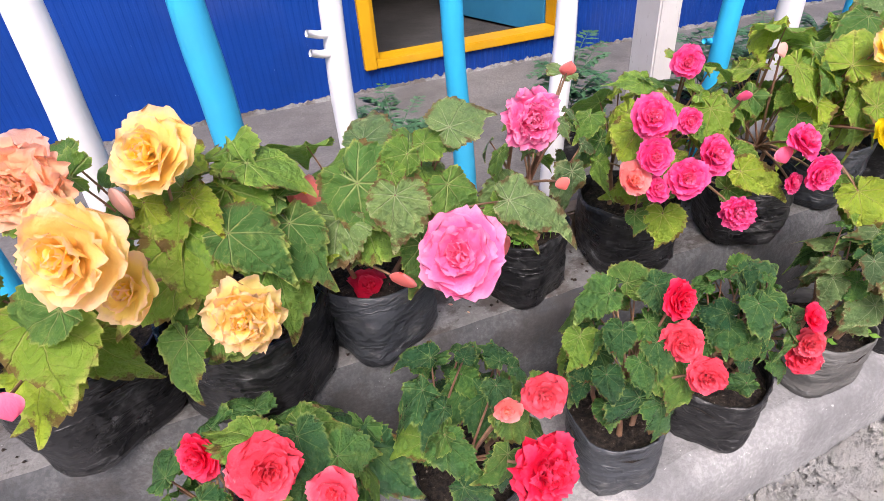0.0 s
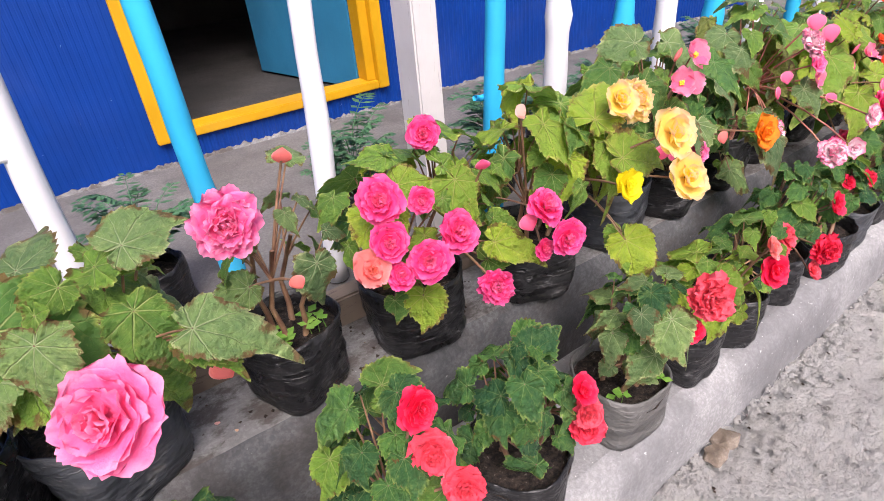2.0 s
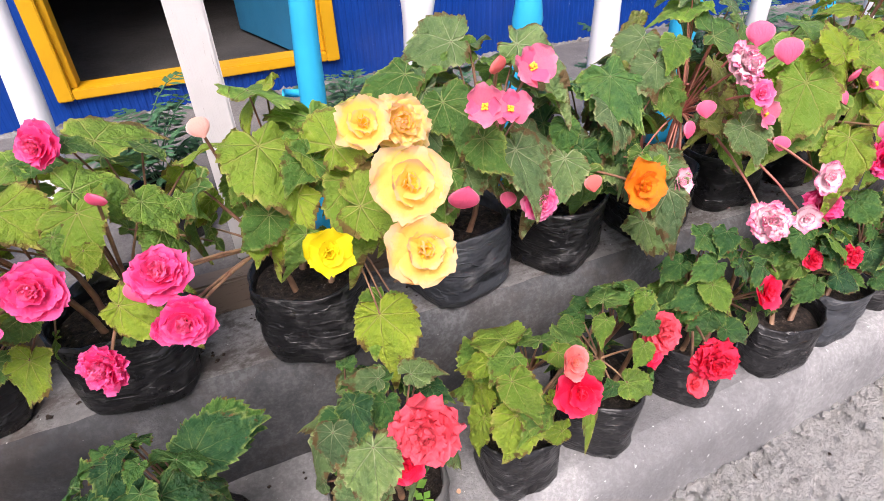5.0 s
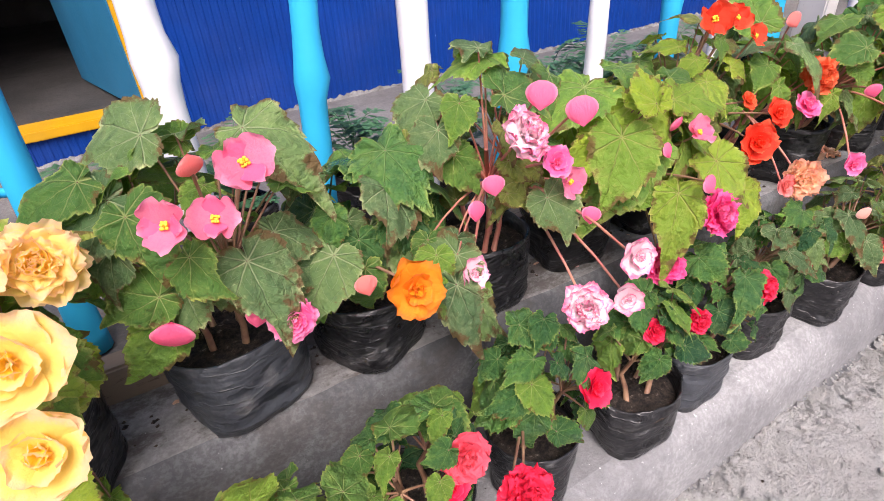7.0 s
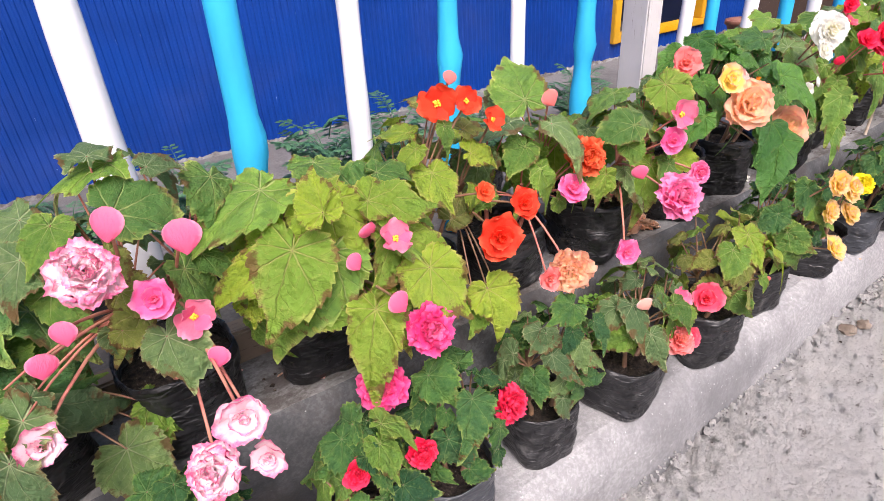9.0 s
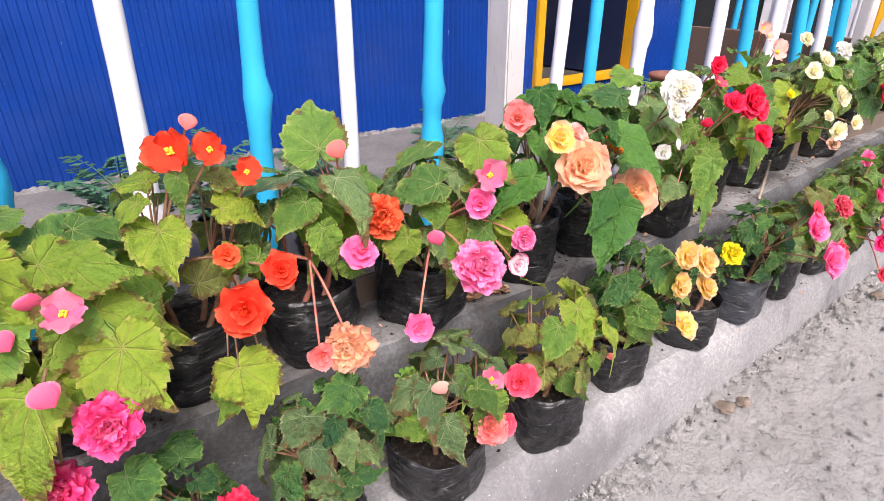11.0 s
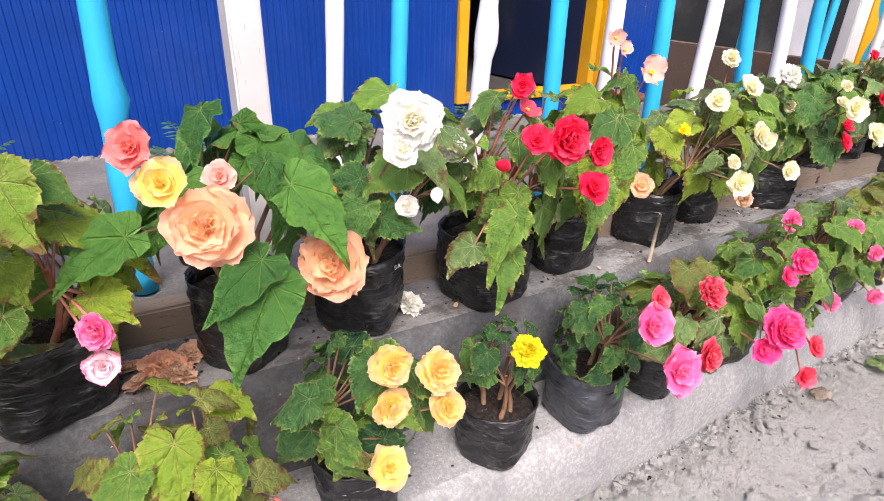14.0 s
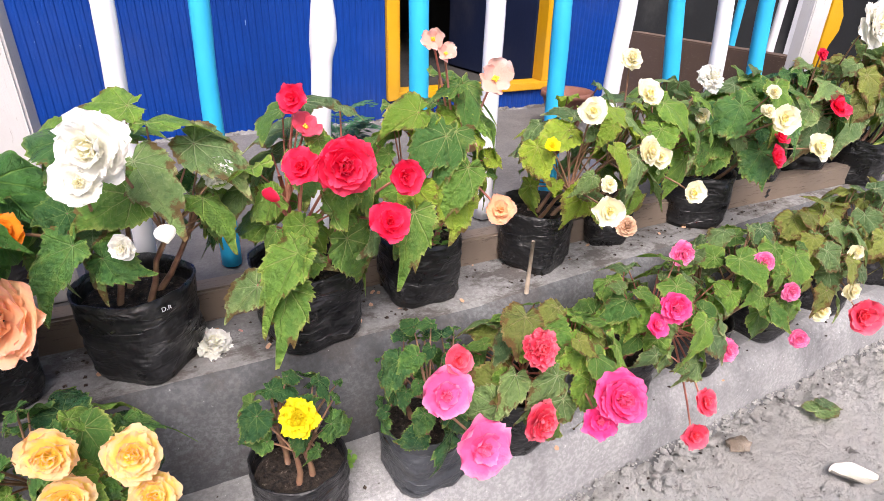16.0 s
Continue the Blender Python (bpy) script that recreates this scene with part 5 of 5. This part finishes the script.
lower(4.385, 0.785, 0.085, 0.16, "begonia with dark rounded leaves and rose flowers in black bag",
      [(4.326, 0.578, 0.614, 0.10, H, "pink"), (4.38, 0.53, 0.514, 0.115, H, "pink"), (4.36, 0.60, 0.66, 0.06, H, "coral")], "dark", 24, 0.09, (-0.01, -0.03, 0.28), (0.11, 0.1, 0.15), bag=BAG_BLUE)
lower(4.65, 0.80, 0.085, 0.155, "sprawling begonia with coral pink flowers hanging over the kerb",
      [(4.534, 0.596, 0.632, 0.085, F, "coral"), (4.531, 0.562, 0.482, 0.095, D, "coral"), (4.635, 0.472, 0.577, 0.11, D, "hotpink"), (4.60, 0.48, 0.53, 0.07, H, "hotpink")], ("mid", "bronze", "grey"), 22, 0.10, (-0.01, -0.11, 0.3), (0.18, 0.14, 0.15), stem="pink")
lower(4.97, 0.81, 0.085, 0.155, "sprawling begonia with small pink flowers",
      [(5.04, 0.733, 0.666, 0.07, D, "pink"), (4.876, 0.591, 0.642, 0.075, D, "hotpink"), (4.84, 0.6, 0.6, 0.06, H, "hotpink"), (5.095, 0.588, 0.463, 0.065, D, "pink"), (5.026, 0.56, 0.349, 0.075, H, "coral"), (5.007, 0.55, 0.26, 0.075, H, "coral")],
      ("grey", "mid"), 26, 0.095, (0.0, -0.1, 0.31), (0.2, 0.14, 0.16), stem="pink")
lower(5.3, 0.83, 0.085, 0.155, "begonia with pink flowers and greyish leaves",
      [(5.331, 0.618, 0.554, 0.055, D, "pink"), (5.451, 0.62, 0.37, 0.06, D, "pink"), (5.249, 0.66, 0.635, 0.06, D, "pink")], ("grey", "mid"), 26, 0.10, (0.0, -0.08, 0.32), (0.2, 0.14, 0.17))
lower(5.65, 0.86, 0.085, 0.155, "begonia with small cream flowers",
      [(5.59, 0.66, 0.403, 0.075, D, "cream"), (5.723, 0.66, 0.438, 0.07, D, "cream"), (5.804, 0.64, 0.342, 0.12, H, "coral"), (5.66, 0.66, 0.58, 0.05, D, "cream")], ("grey", "bronze"), 24, 0.10, (0.0, -0.08, 0.32), (0.19, 0.14, 0.17))
lower(6.0, 0.88, 0.085, 0.155, "begonia with coral flowers in a black grow bag", [(5.95, 0.68, 0.48, 0.08, D, "coral"), (6.05, 0.68, 0.55, 0.07, D, "pink")], ("grey", "bronze"), 22, 0.10, (0.0, -0.06, 0.32), (0.18, 0.14, 0.16))
lower(6.4, 0.92, 0.085, 0.155, "leafy begonia in a black grow bag", [(6.3, 0.72, 0.5, 0.06, D, "pink")], ("grey", "mid"), 22, 0.10, (0.0, -0.06, 0.32), (0.18, 0.14, 0.16))


# ---- feathery seedlings behind the pickets ----
def fern_mesh(seed):
    rnd = random.Random(seed)
    verts, faces = [], []
    for k in range(16):
        a = k * 2.399 + rnd.uniform(-0.3, 0.3)
        L = rnd.uniform(0.085, 0.145)
        lift = rnd.uniform(0.9, 1.7)
        base = Vector((0.01 * math.cos(a), 0.01 * math.sin(a), rnd.uniform(0.0, 0.14)))
        d = Vector((math.cos(a), math.sin(a), 0))
        side = Vector((-math.sin(a), math.cos(a), 0))
        spine = [base + d * (L * t) + Vector((0, 0, L * (lift * t - 0.75 * t * t))) for t in (0, 0.25, 0.5, 0.75, 1)]
        tube(verts, faces, spine, 0.0018, 0.0008, 4)
        for j in range(1, 9):
            t = j / 8
            c = base + d * (L * t) + Vector((0, 0, L * (lift * t - 0.75 * t * t)))
            for sg in (-1, 1):
                l2 = 0.05 * (1 - 0.55 * abs(t - 0.45) / 0.55)
                e = (side * sg * 0.85 + d * 0.55 + Vector((0, 0, rnd.uniform(-0.25, 0.15)))).normalized()
                w = e.cross(Vector((0, 0, 1))).normalized() * 0.0095
                i0 = len(verts)
                verts.extend([c, c + e * l2 * 0.5 + w, c + e * l2, c + e * l2 * 0.5 - w, c + e * l2 * 0.5 + Vector((0, 0, 0.003))])
                faces.extend([(i0, i0 + 1, i0 + 4), (i0 + 1, i0 + 2, i0 + 4), (i0 + 2, i0 + 3, i0 + 4), (i0 + 3, i0, i0 + 4)])
    return listed_mesh("fronds", verts, faces, FERN)


FERNS = [fern_mesh(i) for i in range(3)]


def seedling(x, y, seed, tall=1.0):
    root = new("potted_seedling")
    root.location = (x, y, 0.567)
    tagged(root, "feathery green marigold seedling in a black grow bag", "potted plant", "seedlings behind the fence")
    bag, soil = bag_meshes(0.075, 0.15, 200 + seed, BAG)
    for nm, me in (("grow_bag", bag), ("soil", soil)):
        new(nm, me).parent = root
    for k in range(2):
        f = new("fronds", FERNS[(seed + k) % 3])
        f.parent = root
        f.matrix_basis = pose(0.02 * k - 0.01, 0.012 * k, 0.115 + 0.05 * k, 0, 0, 70 * seed + 40 * k) @ Matrix.Diagonal((tall, tall, tall * 1.15, 1))


for k, sx in enumerate((0.36, 0.95, 1.42, 1.68, 1.98, 2.25, 2.62, 2.85, 3.1, 3.56, 4.4)):
    seedling(sx, 1.42 + 0.03 * math.sin(k * 2.1), k, 0.84 + 0.1 * math.sin(k * 1.3))


# ---- end of the porch and beyond ----
def far_end():
    brd = new("porch_end_parapet", finish_mesh("porch_end_parapet", boxed(6.42, 6.5, 1.42, 2.5, 0.568, 0.95, 0.006), BROWN))
    structure(brd, "low brown weathered board parapet closing the porch", "wall")
    post = new("ornamental_post")
    post.location = (6.14, 1.28, 0.568)
    tagged(post, "grey post with a wavy yellow-painted edge board", "post")
    part("post_board", boxed(-0.06, 0.03, -0.02, 0.03, 0, 1.3, 0.004), POSTGREY, post)
    bm = bmesh.new()
    n = 26
    rows = []
    for i in range(n):
        z = 1.3 * i / (n - 1)
        w = 0.06 + 0.028 * math.sin(z * 26.0)
        rows.append([bm.verts.new((0.032, -0.024, z)), bm.verts.new((0.032 + w, -0.024, z)), bm.verts.new((0.032 + w, 0.0, z)), bm.verts.new((0.032, 0.0, z))])
    for a, b in zip(rows, rows[1:]):
        for k in range(4):
            bm.faces.new((a[k], a[(k + 1) % 4], b[(k + 1) % 4], b[k]))
    bm.faces.new(rows[0][::-1])
    bm.faces.new(rows[-1])
    part("wavy_board", bm, YELLOW, post, "wavy yellow edge board")
    shed = new("far_shed")
    shed.location = (9.5, 2.6, 0.0)
    tagged(shed, "dark timber shed with a white and blue door beyond the porch", "shed")
    part("wall", boxed(0, 0.2, -1.4, 4.0, 0, 3.0, 0.01), DARKWOOD, shed)
    part("door", boxed(-0.04, 0.0, -0.35, 0.15, 0.1, 2.1, 0.005), WHITE, shed, "white shed door")
    part("door_frame", boxed(-0.05, 0.0, 0.15, 0.27, 0.1, 2.15, 0.005), SKYBLUE, shed)
    part("panel", boxed(-0.04, 0.0, 0.7, 1.0, 0.1, 2.1, 0.005), WHITE, shed)
    part("roof", boxed(-0.4, 1.5, -1.7, 4.3, 3.0, 3.1, 0.01), BROWN, shed)
    for k, (fx, fy) in enumerate(((8.0, 3.05), (8.0, 2.72), (8.0, 2.4), (8.0, 2.05), (8.0, 1.7))):
        verts, faces = [], []
        tube(verts, faces, [Vector((fx, fy, -0.02)), Vector((fx, fy + 0.01, 0.6)), Vector((fx, fy, 1.2)), Vector((fx, fy + 0.01, 1.8))], 0.032, 0.026, 10)
        ob = new("fence_picket", listed_mesh("fence_picket", verts, faces, SKYBLUE if k % 2 == 0 else WHITE))
        tagged(ob, "painted branch picket of the far fence", "fence picket", "far fence pickets")


far_end()


# ---- litter ----
def litter():
    rnd = random.Random(8)
    verts, faces = [], []
    for k in range(900):
        x = rnd.uniform(-0.8, 6.0)
        if rnd.random() < 0.6:
            y, z = rnd.uniform(riser_line(x) + 0.05, 1.14), 0.502
        elif rnd.random() < 0.5:
            y, z = rnd.uniform(0.72, 0.9), 0.203
        else:
            y, z = kerb_line(x) - 0.06 - abs(rnd.gauss(0, 0.05)), 0.004
        s = rnd.uniform(0.002, 0.0075)
        a = rnd.uniform(0, 6.28)
        i0 = len(verts)
        for t in range(4):
            q = a + t * 1.57
            verts.append(Vector((x + s * math.cos(q) * rnd.uniform(0.5, 1.2), y + s * math.sin(q) * rnd.uniform(0.5, 1.2), z)))
        verts.append(Vector((x, y, z + s * rnd.uniform(0.4, 0.9))))
        faces.extend([(i0 + t, i0 + (t + 1) % 4, i0 + 4) for t in range(4)])
    ob = new("soil_crumbs", listed_mesh("soil_crumbs", verts, faces, SOIL, False))
    tagged(ob, "scattered dark soil crumbs on the cement steps", "soil", kind="stuff")


litter()


def fallen(x, y, z, dia, kind, colour, label, spin=0.0):
    ob = new("fallen_flower", flower_data(kind, colour, int(x * 100)))
    ob.matrix_basis = pose(x, y, z + 0.12 * dia, 20, 10, spin) @ Matrix.Diagonal((dia, dia, dia * 0.7, 1))
    tagged(ob, label, "fallen flower", "fallen flowers on the steps")


fallen(3.42, 1.02, 0.503, 0.11, F, "peach", "faded peach begonia flower lying on the step", 40)
fallen(3.35, 1.06, 0.503, 0.07, F, "dried", "withered brown flower lying on the step", 140)
fallen(3.44, 0.99, 0.503, 0.08, F, "dried", "withered peach flower lying on the step", 75)
fallen(3.37, 1.0, 0.503, 0.075, H, "dried", "withered flower head lying on the step", 210)
fallen(3.47, 1.06, 0.503, 0.07, F, "dried", "withered brown flower under the fence edge", 300)
fallen(3.98, 1.03, 0.503, 0.09, F, "white", "fallen white begonia flower on the step", 20)
fallen(0.0, 1.08, 0.503, 0.07, H, "red", "fallen dark red petals on the step", 10)
fallen(0.15, 0.97, 0.66, 0.10, H, "red", "fallen red petals lying on the soil", 10)


def stone(x, y, s, seed):
    bm = bmesh.new()
    bmesh.ops.create_icosphere(bm, subdivisions=2, radius=1.0)
    for v in bm.verts:
        k = 1 + 0.55 * noise.noise(v.co * 1.9 + Vector((seed, 0, 0)))
        v.co = Vector((v.co.x * s * k * 1.3, v.co.y * s * k, max(-0.2 * s, v.co.z * s * 0.5 * k)))
    ob = new("stone", finish_mesh("stone", bm, STONE))
    ob.location = (x, y, 0.008 + 0.1 * s)
    tagged(ob, "broken brown stone at the foot of the kerb", "stone", "stones by the kerb")


stone(1.55, 0.53, 0.034, 1)
stone(1.48, 0.515, 0.03, 2)
stone(4.12, 0.60, 0.028, 3)
stone(4.2, 0.58, 0.022, 4)
stone(5.35, 0.62, 0.03, 5)


def gravel():
    rnd = random.Random(21)
    verts, faces = [], []
    for k in range(7000):
        x = rnd.uniform(0.2, 7.0)
        y = kerb_line(x) - 0.035 - (abs(rnd.gauss(0, 0.05)) if rnd.random() < 0.45 else rnd.uniform(0, 0.75))
        s = rnd.uniform(0.002, 0.006) if rnd.random() < 0.8 else rnd.uniform(0.006, 0.017)
        base = len(verts)
        for (px, py, pz) in ((1, 0, 0), (0.2, 1, 0.1), (-1, 0.1, 0), (-0.1, -1, 0), (0.1, 0.0, 0.8), (0, 0, -0.6)):
            verts.append(Vector((x + s * px * rnd.uniform(0.6, 1.3), y + s * py * rnd.uniform(0.6, 1.3), 0.004 + s * pz * rnd.uniform(0.6, 1.2))))
        for q in range(4):
            w = (q + 1) % 4
            faces.extend([(base + q, base + w, base + 4), (base + w, base + q, base + 5)])
    ob = new("gravel", listed_mesh("gravel", verts, faces, GROUND, False))
    tagged(ob, "loose grit and small pebbles on the ground", "gravel", kind="stuff")


gravel()


def writing(parent_name, text, m, size, label):
    cu = bpy.data.curves.new("writing", "FONT")
    cu.body, cu.size, cu.extrude = text, size, 0.0004
    tmp = bpy.data.objects.new("writing", cu)
    me = bpy.data.meshes.new_from_object(tmp)
    bpy.data.objects.remove(tmp)
    me.name = "writing"
    me.materials.clear()
    me.materials.append(WHITE)
    ob = new("writing", me)
    ob.parent = parent_name
    ob.matrix_basis = m
    tagged(ob, label)


for ob in list(scene.objects):
    if ob.name.startswith("potted_begonia") and abs(ob.location.x - 3.86) < 0.001:
        writing(ob, "D.R", pose(0.045, -0.1085, 0.168, 84, 0, 24), 0.013, "white painted letters on the bag")
    if ob.name.startswith("potted_seedling") and abs(ob.location.x - 3.56) < 0.001:
        writing(ob, "G.", pose(-0.015, -0.077, 0.1, 84, 0, 0), 0.022, "white painted letter on the bag")


def dry_bits():
    rnd = random.Random(33)
    for shade, count in (("dried", 90), ("palepink", 8)):
        verts, faces, along, ring = [], [], [], []
        for k in range(count):
            x = rnd.uniform(-0.6, 5.6)
            y, z = (rnd.uniform(riser_line(x) + 0.05, 1.14), 0.504) if rnd.random() < 0.75 else (rnd.uniform(0.68, 0.9), 0.205)
            s = rnd.uniform(0.006, 0.015)
            m = pose(x, y, z, rnd.uniform(-8, 14), rnd.uniform(-10, 10), rnd.uniform(0, 360))
            petal(verts, faces, along, ring, m, s, s * 0.5, 0.25, 0.2, rnd.random(), rnd.uniform(0, 50), 4, 4)
        me = listed_mesh("petal_litter", verts, faces, PETAL[shade])
        for name, values in (("along", along), ("ring", ring)):
            me.attributes.new(name, "FLOAT", "POINT").data.foreach_set("value", values)
        tagged(new("petal_litter", me), "scattered dry fallen petals on the steps", "petal litter", kind="stuff")


dry_bits()


def ground_leaf(x, y, s, spin, key):
    ob = new("fallen_leaf", LEAF_MESHES[key][1])
    ob.matrix_basis = pose(x, y, 0.022, 6, -8, spin) @ Matrix.Diagonal((s, s, s * 0.5, 1))
    tagged(ob, "green begonia leaf fallen on the rough ground", "leaf", "fallen leaves")


ground_leaf(5.696, 0.603, 0.12, 250, "grey")
ground_leaf(5.756, 0.623, 0.09, 160, "grey")


def twig_and_pot():
    verts, faces = [], []
    tube(verts, faces, [Vector((4.757, 0.955, 0.498)), Vector((4.756, 0.952, 0.57)), Vector((4.757, 0.95, 0.655))], 0.006, 0.005, 7)
    tagged(new("plant_stick", listed_mesh("plant_stick", verts, faces, STAKE)), "thin grey stick standing on the step edge", "stick")
    verts, faces = [], []
    prof = [(0.07, 0.0), (0.095, 0.09), (0.115, 0.15), (0.125, 0.15), (0.125, 0.175), (0.112, 0.175), (0.10, 0.13), (0.0, 0.128)]
    for q, z in prof:
        for k in range(24):
            g = 2 * math.pi * k / 24
            verts.append((q * math.cos(g), q * math.sin(g), z))
    for i in range(len(prof) - 1):
        for k in range(24):
            w = (k + 1) % 24
            faces.append((i * 24 + k, i * 24 + w, i * 24 + 24 + w, i * 24 + 24 + k))
    pot = new("clay_pot", listed_mesh("clay_pot", verts, faces, CLAY))
    pot.location = (5.72, 2.1, 0.568)
    tagged(pot, "brown clay pot on the porch floor by the wall", "pot")


twig_and_pot()


def clover_clump(x, y, z, spread, count, seed):
    rnd = random.Random(seed)
    root = new("clover_clump")
    root.location = (x, y, z)
    tagged(root, "small green clover weed growing in a step crack", "weed", "weeds on the steps")
    for k in range(count):
        wv, wf = [], []
        foot = Vector((rnd.uniform(-0.4, 0.4) * spread, rnd.uniform(-0.15, 0.15) * spread, 0.0))
        top = foot + Vector((rnd.uniform(-0.5, 0.5) * spread, rnd.uniform(-0.5, 0.1) * spread, rnd.uniform(0.25, 0.9) * spread))
        tube(wv, wf, [foot, (foot + top) / 2 + Vector((0, 0, 0.1 * spread)), top], 0.0011, 0.0008, 4)
        for j in range(3):
            g = j * 2.094 + rnd.uniform(0, 0.5)
            e, sd = Vector((math.cos(g), math.sin(g), 0.1)), Vector((-math.sin(g), math.cos(g), 0))
            L = rnd.uniform(0.011, 0.017)
            i0 = len(wv)
            wv.extend([top, top + e * L * 0.55 + sd * L * 0.5, top + e * L + sd * L * 0.28, top + e * L * 0.9, top + e * L - sd * L * 0.28, top + e * L * 0.55 - sd * L * 0.5, top + e * L * 0.5 - Vector((0, 0, 0.002))])
            wf.extend([(i0 + a, i0 + a + 1, i0 + 6) for a in range(5)] + [(i0 + 5, i0, i0 + 6)])
        new("clover_sprig", listed_mesh("clover_sprig", wv, wf, WEED)).parent = root


for k, (wx, wy, wz, spread, count) in enumerate(((3.11, 0.90, 0.40, 0.07, 16), (2.83, 0.90, 0.36, 0.06, 12), (4.71, 0.905, 0.44, 0.06, 9), (4.57, 0.80, 0.2, 0.05, 9), (4.2, 0.86, 0.2, 0.05, 10))):
    clover_clump(wx, wy, wz, spread, count, 60 + k)


def dry_leaf(x, y, s, spin):
    verts, faces = [], []
    for i in range(9):
        t = i / 8
        w = 0.3 * s * math.sin(math.pi * (0.05 + 0.9 * t)) * (1 + 0.25 * noise.noise((t * 6, 1.0, x)))
        for u in (-1.0, -0.5, 0.0, 0.5, 1.0):
            verts.append(Vector((w * u, s * (t - 0.5), 0.012 + 0.10 * s * u * u + 0.05 * s * noise.noise((u * 2, t * 4, x)))))
    for i in range(8):
        for u in range(4):
            q = i * 5 + u
            faces.append((q, q + 1, q + 6, q + 5))
    ob = new("dry_leaf", listed_mesh("dry_leaf", verts, faces, DRYLEAF))
    ob.matrix_basis = pose(x, y, 0.014, 3, 5, spin)
    tagged(ob, "curled pale dry leaf lying on the rough ground", "leaf", "fallen leaves")


DRYLEAF = stem_material("pale_dry_leaf", (0.42, 0.39, 0.32), (0.6, 0.57, 0.49))
dry_leaf(5.53, 0.392, 0.13, 55)
